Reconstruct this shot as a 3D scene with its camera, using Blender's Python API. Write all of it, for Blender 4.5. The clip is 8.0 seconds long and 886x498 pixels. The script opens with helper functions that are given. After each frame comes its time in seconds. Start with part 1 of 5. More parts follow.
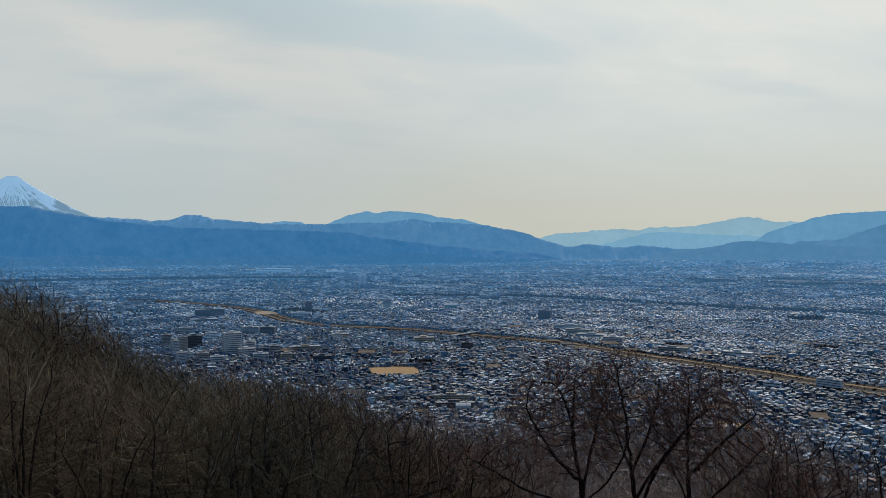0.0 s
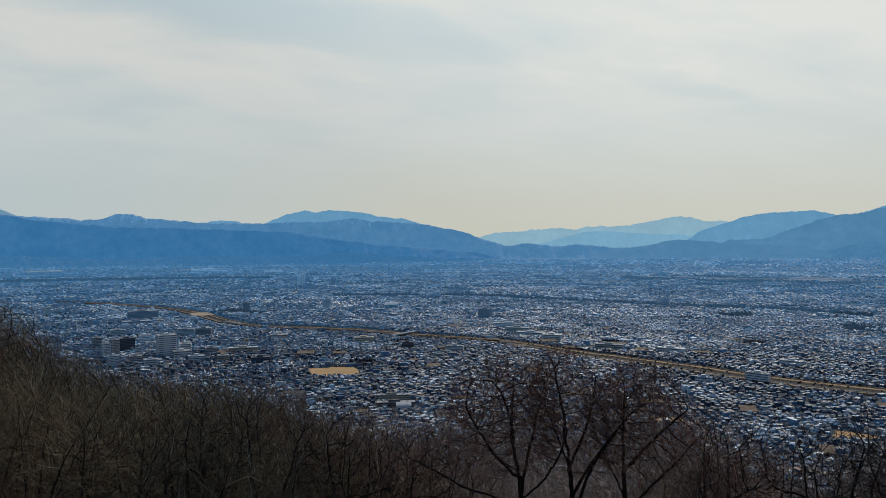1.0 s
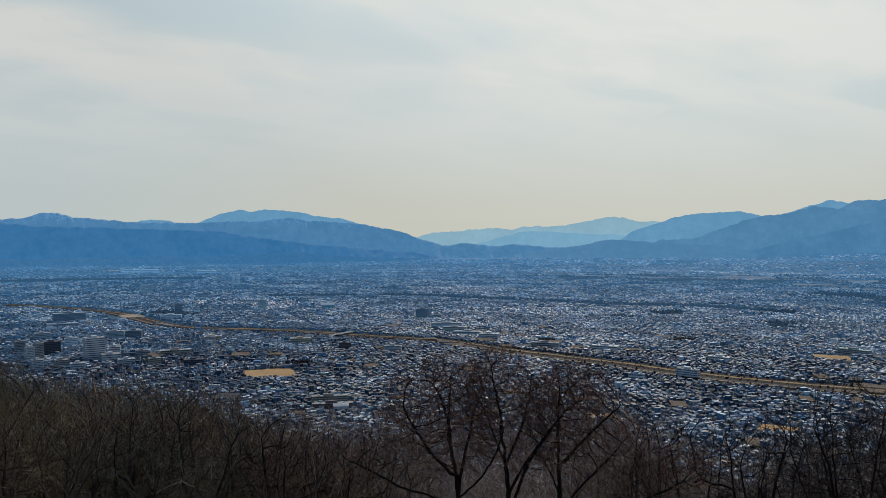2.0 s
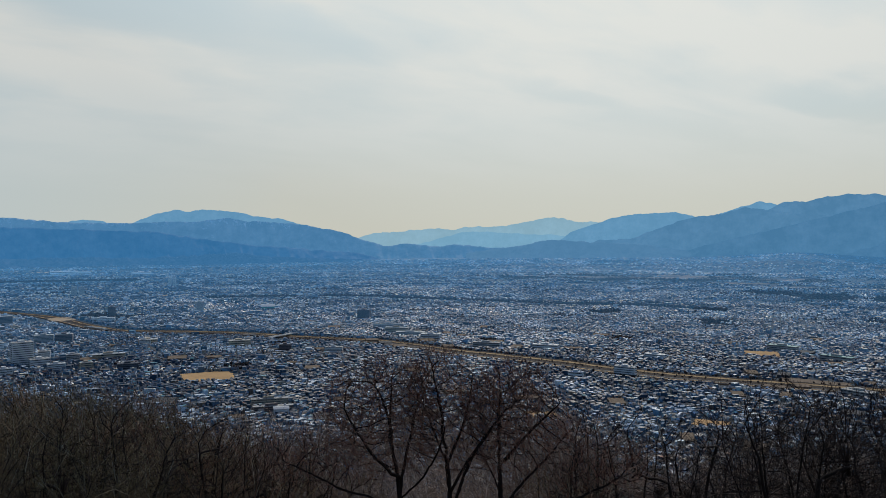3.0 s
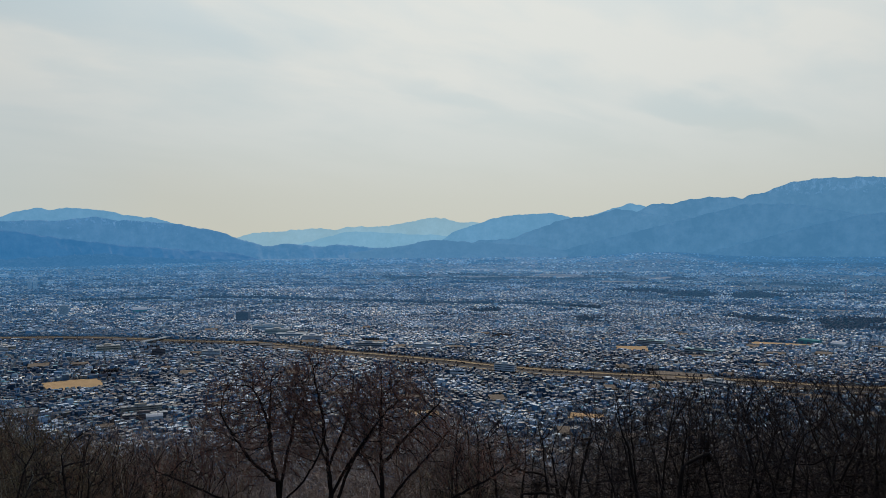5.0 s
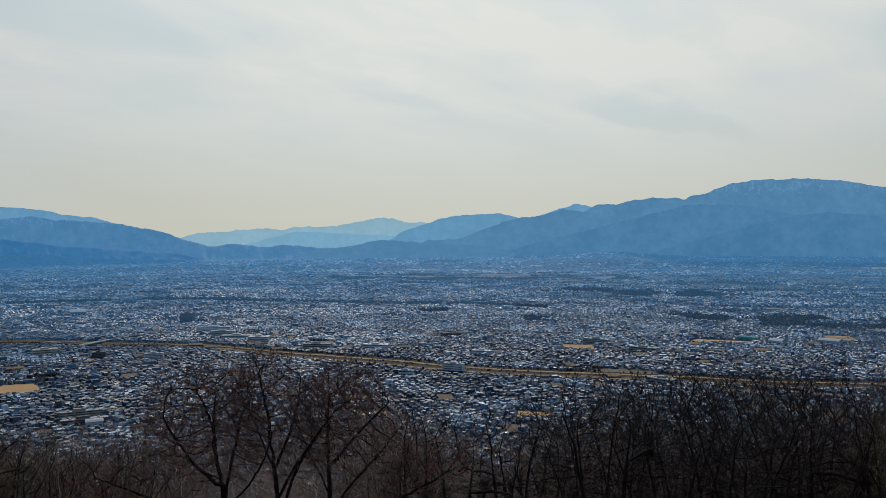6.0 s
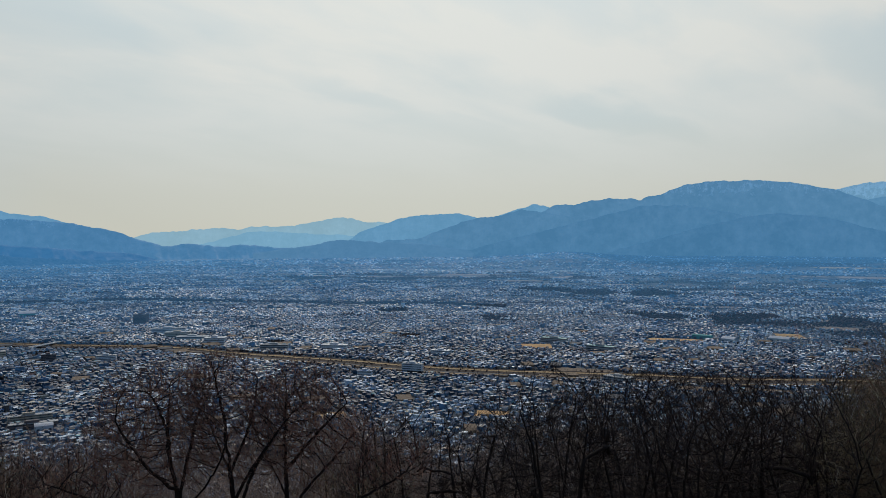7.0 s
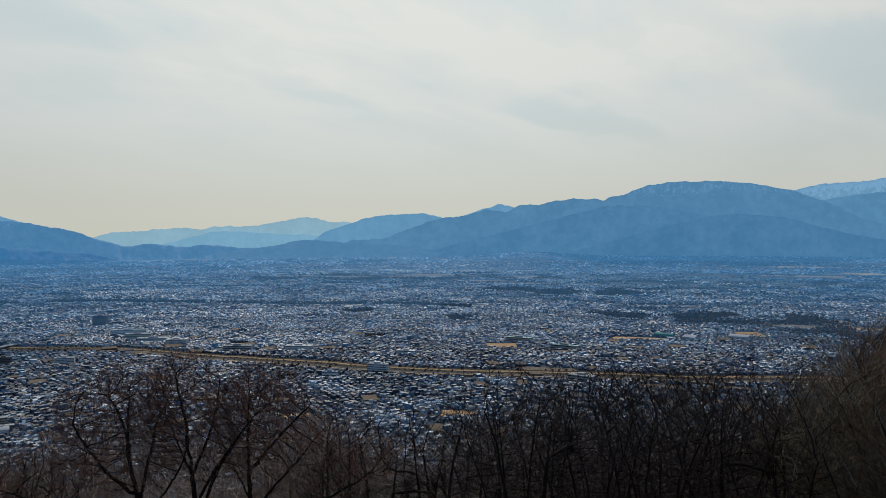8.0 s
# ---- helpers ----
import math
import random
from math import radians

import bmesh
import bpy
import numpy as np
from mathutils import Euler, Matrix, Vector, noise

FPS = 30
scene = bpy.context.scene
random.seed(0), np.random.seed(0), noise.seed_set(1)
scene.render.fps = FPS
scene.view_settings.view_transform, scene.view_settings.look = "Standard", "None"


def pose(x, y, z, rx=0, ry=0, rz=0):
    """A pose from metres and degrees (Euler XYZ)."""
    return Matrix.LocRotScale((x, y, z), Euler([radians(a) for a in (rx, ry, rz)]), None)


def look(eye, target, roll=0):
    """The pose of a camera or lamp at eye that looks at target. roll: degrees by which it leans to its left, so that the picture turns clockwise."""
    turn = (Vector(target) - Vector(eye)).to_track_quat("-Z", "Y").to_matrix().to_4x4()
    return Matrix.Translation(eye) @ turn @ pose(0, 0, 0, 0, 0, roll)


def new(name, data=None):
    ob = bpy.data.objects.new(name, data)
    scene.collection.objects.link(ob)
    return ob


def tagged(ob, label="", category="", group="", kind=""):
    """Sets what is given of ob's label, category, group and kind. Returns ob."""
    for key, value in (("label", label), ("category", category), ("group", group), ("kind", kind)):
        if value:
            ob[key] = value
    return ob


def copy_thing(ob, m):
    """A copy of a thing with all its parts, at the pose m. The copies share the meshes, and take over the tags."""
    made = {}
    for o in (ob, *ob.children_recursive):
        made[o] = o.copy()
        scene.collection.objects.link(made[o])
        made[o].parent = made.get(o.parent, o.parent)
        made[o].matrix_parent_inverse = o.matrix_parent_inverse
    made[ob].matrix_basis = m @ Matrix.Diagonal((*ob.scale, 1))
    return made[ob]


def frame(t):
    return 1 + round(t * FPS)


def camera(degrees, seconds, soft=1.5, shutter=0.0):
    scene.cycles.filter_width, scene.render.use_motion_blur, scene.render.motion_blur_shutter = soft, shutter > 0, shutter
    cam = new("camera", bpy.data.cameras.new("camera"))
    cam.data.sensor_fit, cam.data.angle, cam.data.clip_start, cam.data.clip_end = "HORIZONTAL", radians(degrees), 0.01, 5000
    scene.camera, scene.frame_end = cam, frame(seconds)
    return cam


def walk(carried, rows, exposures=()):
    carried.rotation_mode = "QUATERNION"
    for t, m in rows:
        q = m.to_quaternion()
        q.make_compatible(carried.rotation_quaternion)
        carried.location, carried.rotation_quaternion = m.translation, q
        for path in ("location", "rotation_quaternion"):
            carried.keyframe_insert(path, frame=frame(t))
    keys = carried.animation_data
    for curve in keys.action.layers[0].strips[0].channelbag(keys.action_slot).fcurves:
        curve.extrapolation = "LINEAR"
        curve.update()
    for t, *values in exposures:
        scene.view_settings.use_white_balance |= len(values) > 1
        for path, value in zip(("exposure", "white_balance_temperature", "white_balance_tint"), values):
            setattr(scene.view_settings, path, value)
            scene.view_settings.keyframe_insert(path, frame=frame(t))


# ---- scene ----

cam = camera(59.3, 8.0, soft=0.6)
# seconds, yaw, pitch, roll; the eye turns on the spot, 1.6 m over the lookout's ground, and is the world's origin
ROWS = [
    (0.0, 0.000, -0.795, 0.071),
    (0.5, -2.119, -0.842, 0.036),
    (1.0, -4.412, -0.842, -0.029),
    (1.5, -6.702, -0.849, 0.001),
    (2.0, -8.991, -0.854, 0.004),
    (3.5, -15.499, -0.818, -0.068),
    (4.0, -17.800, -0.826, -0.071),
    (4.5, -19.855, -0.831, -0.017),
    (6.0, -25.712, -0.820, -0.031),
    (6.5, -27.230, -0.823, -0.004),
    (7.0, -28.727, -0.824, 0.038),
    (7.5, -30.164, -0.838, 0.051),
    (8.0, -31.278, -0.829, 0.021),
]
walk(cam, [(t, pose(0.09 * t / 8, 0, 0, 90 + pitch, 0, yaw) @ pose(0, 0, 0, 0, 0, roll)) for t, yaw, pitch, roll in ROWS])

# ---------------------------------------------------------------- light
SUN_AZ, SUN_EL = 27.0, 41.0
world = bpy.data.worlds.new("sky")
scene.world = world
world.use_nodes = True


def node(tree, kind, **values):
    n = tree.nodes.new(kind)
    for key, value in values.items():
        if key.startswith("in_"):
            n.inputs[int(key[3:])].default_value = value
        elif key == "operation":
            n.operation = value
        elif key == "data_type":
            n.data_type = value
        elif key == "blend_type":
            n.blend_type = value
    return n


def ramp(tree, stops, constant=False):
    n = tree.nodes.new("ShaderNodeValToRGB")
    el = n.color_ramp.elements
    while len(el) < len(stops):
        el.new(0.5)
    for e, (p, c) in zip(el, stops):
        e.position = p
        e.color = (*c, 1)
    n.color_ramp.interpolation = "CONSTANT" if constant else "LINEAR"
    return n


GAPS = [(0.5, 14.2, -9, 9.0, 1.9, 0.65), (-14, 16.3, -5, 12, 2.6, 0.9), (41.0, 8.5, -16, 6.0, 1.3, 1.0), (22.5, 10.4, -18, 5.0, 1.0, 0.55), (60, 11.0, -25, 6.0, 2.6, 0.8), (30.5, 7.6, -10, 5.0, 0.8, 0.3)]


def build_sky():
    t = world.node_tree
    link = t.links.new
    t.nodes.clear()
    out = t.nodes.new("ShaderNodeOutputWorld")
    co = t.nodes.new("ShaderNodeTexCoord")
    sep = t.nodes.new("ShaderNodeSeparateXYZ")
    link(co.outputs["Generated"], sep.inputs[0])
    # high haze: cream at the horizon, pale blue-grey above
    base = ramp(t, [(0.0, (0.56, 0.562, 0.488)), (0.07, (0.545, 0.565, 0.52)), (0.15, (0.495, 0.562, 0.572)), (0.24, (0.465, 0.55, 0.585)), (0.32, (0.44, 0.555, 0.62)), (1.0, (0.36, 0.48, 0.62))])
    link(sep.outputs[2], base.inputs[0])
    # a cloud sheet seen in perspective
    up = node(t, "ShaderNodeMath", operation="ADD", in_1=0.22)
    link(sep.outputs[2], up.inputs[0])
    flat = node(t, "ShaderNodeVectorMath", operation="DIVIDE")
    link(co.outputs["Generated"], flat.inputs[0])
    link(up.outputs[0], flat.inputs[1])
    stretch = node(t, "ShaderNodeVectorMath", operation="MULTIPLY", in_1=(1.0, 1.7, 0.0))
    tilt = node(t, "ShaderNodeVectorRotate")
    tilt.inputs["Angle"].default_value = radians(-14)
    link(flat.outputs[0], tilt.inputs[0])
    link(tilt.outputs[0], stretch.inputs[0])
    clouds = node(t, "ShaderNodeTexNoise")
    clouds.inputs["Scale"].default_value = 1.9
    clouds.inputs["Detail"].default_value = 5
    clouds.inputs["Roughness"].default_value = 0.52
    clouds.inputs["Distortion"].default_value = 0.25
    link(stretch.outputs[0], clouds.inputs["Vector"])
    cover = ramp(t, [(0.30, (0.35, 0.35, 0.35)), (0.58, (1, 1, 1))])
    link(clouds.outputs["Fac"], cover.inputs[0])
    # long gaps in the sheet where clearer air shows: azimuth, elevation, slant, half length, half width, depth
    ragged = node(t, "ShaderNodeVectorMath", operation="SCALE")
    ragged.inputs["Scale"].default_value = 0.10
    link(clouds.outputs["Color"], ragged.inputs[0])
    bent = node(t, "ShaderNodeVectorMath", operation="ADD")
    link(co.outputs["Generated"], bent.inputs[0])
    link(ragged.outputs[0], bent.inputs[1])
    whole = cover.outputs[0]
    for az, el, slant, long, wide, depth in GAPS:
        a, e, q = radians(az), radians(el), radians(slant)
        way = Vector((math.sin(a) * math.cos(e), math.cos(a) * math.cos(e), math.sin(e)))
        right, upward = Vector((math.cos(a), -math.sin(a), 0)), Vector((-math.sin(a) * math.sin(e), -math.cos(a) * math.sin(e), math.cos(e)))
        sides = []
        for axis, half in ((right * math.cos(q) + upward * math.sin(q), long), (upward * math.cos(q) - right * math.sin(q), wide)):
            dot = node(t, "ShaderNodeVectorMath", operation="DOT_PRODUCT")
            dot.inputs[1].default_value = axis / radians(half)
            link(bent.outputs[0], dot.inputs[0])
            off = node(t, "ShaderNodeMath", operation="SUBTRACT", in_1=(way + Vector((0.05, 0.05, 0.05))).dot(axis) / radians(half))
            link(dot.outputs["Value"], off.inputs[0])
            square = node(t, "ShaderNodeMath", operation="POWER", in_1=2.0)
            size = node(t, "ShaderNodeMath", operation="ABSOLUTE")
            link(off.outputs[0], size.inputs[0])
            link(size.outputs[0], square.inputs[0])
            sides.append(square)
        both = node(t, "ShaderNodeMath", operation="ADD")
        link(sides[0].outputs[0], both.inputs[0])
        link(sides[1].outputs[0], both.inputs[1])
        left = node(t, "ShaderNodeMapRange")
        left.interpolation_type = "SMOOTHSTEP"
        left.inputs[1].default_value, left.inputs[2].default_value = 0.0, 1.6
        left.inputs[3].default_value, left.inputs[4].default_value = 1.0 - depth, 1.0
        link(both.outputs[0], left.inputs[0])
        keep = node(t, "ShaderNodeMath", operation="MULTIPLY")
        link(whole, keep.inputs[0])
        link(left.outputs[0], keep.inputs[1])
        whole = keep.outputs[0]
    high = ramp(t, [(0.05, (0, 0, 0)), (0.20, (1, 1, 1))])
    link(sep.outputs[2], high.inputs[0])
    amount = node(t, "ShaderNodeMath", operation="MULTIPLY")
    link(whole, amount.inputs[0])
    link(high.outputs[0], amount.inputs[1])
    # clearer, bluer air to the east
    east = node(t, "ShaderNodeVectorMath", operation="DOT_PRODUCT")
    east.inputs[1].default_value = (math.sin(radians(-44)), math.cos(radians(-44)), 0.12)
    link(co.outputs["Generated"], east.inputs[0])
    clear = ramp(t, [(0.70, (0, 0, 0)), (1.0, (0.85, 0.85, 0.85))])
    link(east.outputs["Value"], clear.inputs[0])
    tint = node(t, "ShaderNodeMix", data_type="RGBA")
    link(clear.outputs[0], tint.inputs[0])
    link(base.outputs[0], tint.inputs[6])
    tint.inputs[7].default_value = (0.445, 0.535, 0.575, 1)
    mixed = node(t, "ShaderNodeMix", data_type="RGBA")
    link(amount.outputs[0], mixed.inputs[0])
    link(tint.outputs[2], mixed.inputs[6])
    mixed.inputs[7].default_value = (0.622, 0.640, 0.620, 1)
    # thin cloud glows round the sun
    glow = node(t, "ShaderNodeVectorMath", operation="DOT_PRODUCT")
    a, e = radians(SUN_AZ), radians(SUN_EL)
    glow.inputs[1].default_value = (math.sin(a) * math.cos(e), math.cos(a) * math.cos(e), math.sin(e))
    link(co.outputs["Generated"], glow.inputs[0])
    halo = ramp(t, [(0.72, (0, 0, 0)), (0.92, (0.13, 0.13, 0.115)), (1.0, (0.9, 0.88, 0.8))])
    link(glow.outputs["Value"], halo.inputs[0])
    lit = node(t, "ShaderNodeMix", data_type="RGBA", blend_type="ADD", in_0=1.0)
    link(mixed.outputs[2], lit.inputs[6])
    link(halo.outputs[0], lit.inputs[7])
    # the cloud bank stands before the camera and thins out overhead and to the north, where the sky is clear
    bank = node(t, "ShaderNodeVectorMath", operation="DOT_PRODUCT")
    bank.inputs[1].default_value = (math.sin(radians(16)), math.cos(radians(16)), -0.62)
    link(co.outputs["Generated"], bank.inputs[0])
    edge = ramp(t, [(0.10, (0, 0, 0)), (0.52, (1, 1, 1))])
    link(bank.outputs["Value"], edge.inputs[0])
    air = t.nodes.new("ShaderNodeTexSky")
    air.sky_type = "NISHITA"
    air.sun_disc = False
    air.sun_elevation, air.sun_rotation = radians(SUN_EL), radians(SUN_AZ)
    air.ozone_density, air.dust_density = 5.0, 0.3
    b1 = node(t, "ShaderNodeBackground", in_1=1.0)
    link(lit.outputs[2], b1.inputs[0])
    b2 = node(t, "ShaderNodeBackground", in_1=0.080)
    link(air.outputs[0], b2.inputs[0])
    both = t.nodes.new("ShaderNodeMixShader")
    link(edge.outputs[0], both.inputs[0])
    link(b2.outputs[0], both.inputs[1])
    link(b1.outputs[0], both.inputs[2])
    link(both.outputs[0], out.inputs[0])


build_sky()
sun = new("sun", bpy.data.lights.new("sun", "SUN"))
sun.data.energy, sun.data.angle, sun.data.color = 1.85, radians(2.5), (1.0, 0.92, 0.79)
a, e = radians(SUN_AZ), radians(SUN_EL)
sun.matrix_world = look((300 * math.sin(a) * math.cos(e), 300 * math.cos(a) * math.cos(e), 300 * math.sin(e)), (0, 0, 0))

# ---------------------------------------------------------------- materials
def noisy(t, scale, detail=4.0, coords="Object"):
    co = t.nodes.new("ShaderNodeTexCoord")
    n = node(t, "ShaderNodeTexNoise")
    n.inputs["Scale"].default_value = scale
    n.inputs["Detail"].default_value = detail
    t.links.new(co.outputs[coords], n.inputs["Vector"])
    return n


def material(name, color, rough=0.8, metal=0.0, scales=(0.3, 3.0), vary=0.35, bump=0.0, choice=None, random_from=None, glow=None, shine=0.2, dim=1.0, cluster=0.0):
    """A plain paint or bark: one colour, or one picked from a choice by Random Per Island or Object Info, worn at two scales."""
    m = bpy.data.materials.new(name)
    m.use_nodes = True
    t = m.node_tree
    link = t.links.new
    bsdf = t.nodes["Principled BSDF"]
    bsdf.inputs["Roughness"].default_value = rough
    bsdf.inputs["Metallic"].default_value = metal
    bsdf.inputs["Specular IOR Level"].default_value = shine
    if choice:
        if cluster:
            choice = sorted(choice, key=lambda w: sum(w[1]))
        total = sum(w for w, _ in choice)
        at, stops = 0.0, []
        for w, c in choice:
            stops.append((at, c))
            at += w / total
        pick = ramp(t, [(p, tuple(v * dim for v in c)) for p, c in stops], constant=True)
        if random_from == "object":
            link(t.nodes.new("ShaderNodeObjectInfo").outputs["Random"], pick.inputs[0])
        else:
            chance = t.nodes.new("ShaderNodeNewGeometry").outputs["Random Per Island"]
            if cluster:
                # streets and estates of one age share their roofs
                kin = noisy(t, 0.011, 3)
                shift = node(t, "ShaderNodeMapRange")
                shift.inputs[1].default_value, shift.inputs[2].default_value = 0.32, 0.68
                shift.inputs[3].default_value, shift.inputs[4].default_value = -cluster, cluster
                link(kin.outputs["Fac"], shift.inputs[0])
                total_chance = node(t, "ShaderNodeMath", operation="ADD")
                total_chance.use_clamp = True
                link(chance, total_chance.inputs[0])
                link(shift.outputs[0], total_chance.inputs[1])
                chance = total_chance.outputs[0]
            link(chance, pick.inputs[0])
        source = pick.outputs[0]
    else:
        rgb = t.nodes.new("ShaderNodeRGB")
        rgb.outputs[0].default_value = (*color, 1)
        source = rgb.outputs[0]
    coarse, fine = noisy(t, scales[0]), noisy(t, scales[1])
    add = node(t, "ShaderNodeMath", operation="ADD")
    link(coarse.outputs["Fac"], add.inputs[0])
    link(fine.outputs["Fac"], add.inputs[1])
    gain = node(t, "ShaderNodeMapRange")
    gain.inputs[1].default_value, gain.inputs[2].default_value = 0.6, 1.4
    gain.inputs[3].default_value, gain.inputs[4].default_value = 1 - vary, 1 + vary
    link(add.outputs[0], gain.inputs[0])
    mul = node(t, "ShaderNodeVectorMath", operation="SCALE")
    link(source, mul.inputs[0])
    link(gain.outputs[0], mul.inputs["Scale"])
    link(mul.outputs[0], bsdf.inputs["Base Color"])
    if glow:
        # far backdrop only: the haze before it, painted as emission
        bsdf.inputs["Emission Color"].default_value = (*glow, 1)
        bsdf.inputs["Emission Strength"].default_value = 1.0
    if bump:
        b = t.nodes.new("ShaderNodeBump")
        b.inputs["Strength"].default_value = bump
        link(fine.outputs["Fac"], b.inputs["Height"])
        link(b.outputs[0], bsdf.inputs["Normal"])
    return m


ROOFS = [(30, (0.017, 0.041, 0.080)), (19, (0.036, 0.072, 0.125)), (9, (0.10, 0.145, 0.20)), (11, (0.24, 0.33, 0.41)), (6, (0.58, 0.68, 0.76)), (5, (0.075, 0.055, 0.050)),
         (4, (0.14, 0.095, 0.075)), (5, (0.07, 0.21, 0.42)), (4, (0.07, 0.28, 0.34)), (1.5, (0.22, 0.085, 0.055)), (5, (0.66, 0.58, 0.42))]
# more pale and cream tiles than ROOFS, in place of distant roof glints
ROOFS_FAR = [(28, (0.017, 0.041, 0.080)), (16, (0.036, 0.072, 0.125)), (9, (0.10, 0.145, 0.20)), (16, (0.38, 0.46, 0.53)), (13, (0.74, 0.81, 0.82)),
             (5, (0.075, 0.055, 0.050)), (4, (0.14, 0.095, 0.075)), (4, (0.07, 0.20, 0.40)), (3, (0.08, 0.26, 0.33)), (14, (0.90, 0.77, 0.52))]
WALLS = [(22, (0.175, 0.29, 0.40)), (9, (0.33, 0.31, 0.26)), (24, (0.098, 0.175, 0.255)), (8, (0.56, 0.67, 0.75)), (7, (0.14, 0.115, 0.10)), (22, (0.042, 0.085, 0.135)), (7, (0.13, 0.28, 0.44))]
TREES = [(4, (0.036, 0.031, 0.031)), (4, (0.060, 0.045, 0.042)), (3, (0.080, 0.054, 0.046)), (1.5, (0.028, 0.036, 0.030))]
MAT = {
    "roof": material("roof tiles", None, 0.52, shine=0.36, cluster=0.38, scales=(0.08, 1.2), vary=0.3, choice=ROOFS),
    "wall": material("house render", None, 0.85, cluster=0.3, scales=(0.1, 1.0), vary=0.22, choice=WALLS),
    "roof_one": material("roof tiles near", None, 0.52, shine=0.36, scales=(0.2, 2.5), vary=0.3, choice=ROOFS, random_from="object"),
    "wall_one": material("house render near", None, 0.85, scales=(0.2, 2.0), vary=0.22, choice=WALLS, random_from="object"),
    "glass": material("window glass", (0.03, 0.04, 0.05), 0.12, shine=0.5, scales=(0.2, 1.0), vary=0.2),
    "concrete": material("concrete", (0.42, 0.42, 0.40), 0.85, scales=(0.05, 0.6), vary=0.25),
    "white": material("white cladding", (0.68, 0.69, 0.68), 0.7, scales=(0.05, 0.5), vary=0.15),
    "cream": material("cream render", (0.52, 0.44, 0.33), 0.8, scales=(0.05, 0.5), vary=0.2),
    "dark": material("dark cladding", (0.085, 0.10, 0.125), 0.6, scales=(0.05, 0.5), vary=0.3),
    "brown": material("brown tile", (0.17, 0.14, 0.135), 0.7, scales=(0.05, 0.5), vary=0.3),
    "red": material("red mast paint", (0.45, 0.07, 0.04), 0.6, scales=(0.05, 0.5), vary=0.2),
    "sheet": material("metal sheet roof", (0.46, 0.48, 0.50), 0.33, shine=0.5, scales=(0.05, 0.8), vary=0.2),
    "blue_sheet": material("blue metal sheet", (0.06, 0.16, 0.34), 0.35, shine=0.5, scales=(0.05, 0.8), vary=0.2),
    "green_sheet": material("green metal sheet", (0.06, 0.26, 0.24), 0.4, shine=0.5, scales=(0.05, 0.8), vary=0.2),
    "town": material("streets and yards", (0.036, 0.055, 0.076), 0.9, scales=(0.012, 0.11), vary=0.45),
    "dry_grass": material("dry grass", (0.37, 0.26, 0.14), 0.95, scales=(0.03, 0.25), vary=0.6),
    "dirt": material("sports ground dirt", (0.50, 0.32, 0.155), 0.95, scales=(0.03, 0.5), vary=0.18),
    "plough": material("ploughed field", (0.20, 0.155, 0.115), 0.95, scales=(0.01, 0.2), vary=0.4),
    "fallow": material("fallow allotment", (0.17, 0.13, 0.095), 0.95, scales=(0.04, 0.4), vary=0.5),
    "asphalt": material("asphalt", (0.075, 0.08, 0.09), 0.85, scales=(0.05, 0.8), vary=0.3),
    "scrub": material("river scrub", (0.040, 0.031, 0.027), 0.95, scales=(0.05, 0.5), vary=0.6),
    "town_tree": material("winter foliage", None, 0.9, scales=(0.2, 1.5), vary=0.4, choice=TREES),
    "bark": material("dark bark", (0.026, 0.018, 0.014), 0.9, scales=(1.5, 14.0), vary=0.5, bump=0.3),
    "limb": material("limb bark", None, 0.85, scales=(0.7, 9.0), vary=0.5, choice=[(6, (0.074, 0.056, 0.037)), (3, (0.122, 0.091, 0.058)), (1, (0.342, 0.281, 0.184))]),
    "twig": material("brown twigs", None, 0.8, scales=(0.5, 5.0), vary=0.4, choice=[(5, (0.206, 0.154, 0.088)), (4, (0.244, 0.161, 0.086)), (3, (0.094, 0.075, 0.049)), (0.6, (0.480, 0.472, 0.299))]),
    "twig_red": material("reddish twigs", None, 0.8, scales=(0.5, 5.0), vary=0.4, choice=[(4, (0.252, 0.126, 0.072)), (4, (0.192, 0.102, 0.062)), (3, (0.102, 0.066, 0.048)), (0.5, (0.500, 0.456, 0.336))]),
    "twig_olive": material("olive-brown twigs", None, 0.8, scales=(0.5, 5.0), vary=0.4, choice=[(4, (0.221, 0.185, 0.099)), (4, (0.181, 0.141, 0.077)), (3, (0.080, 0.072, 0.048)), (0.6, (0.500, 0.500, 0.401))]),
    "twig_grey": material("grey-brown twigs", None, 0.8, scales=(0.5, 5.0), vary=0.4, choice=[(4, (0.36, 0.27, 0.21)), (4, (0.27, 0.20, 0.155)), (3, (0.13, 0.095, 0.075)), (1.2, (0.70, 0.62, 0.54))]),
    "twig_rust": material("rusty dark twigs", None, 0.8, scales=(0.5, 5.0), vary=0.4, choice=[(5, (0.158, 0.075, 0.051)), (4, (0.225, 0.108, 0.068)), (2, (0.083, 0.054, 0.044)), (0.3, (0.450, 0.330, 0.255))]),
    "twig_dark": material("dark twigs", None, 0.8, scales=(0.5, 5.0), vary=0.4, choice=[(6, (0.041, 0.028, 0.023)), (4, (0.066, 0.043, 0.034)), (0.7, (0.144, 0.102, 0.078))]),
    "litter": material("leaf litter", (0.075, 0.055, 0.038), 0.95, scales=(0.25, 3.0), vary=0.5, bump=0.4),
}


def haze_glow(distance):
    """Emission colour that paints blue haze onto a far backdrop, by its distance over the basin."""
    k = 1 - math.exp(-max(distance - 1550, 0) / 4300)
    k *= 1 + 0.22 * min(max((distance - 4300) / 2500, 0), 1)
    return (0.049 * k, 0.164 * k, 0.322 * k)


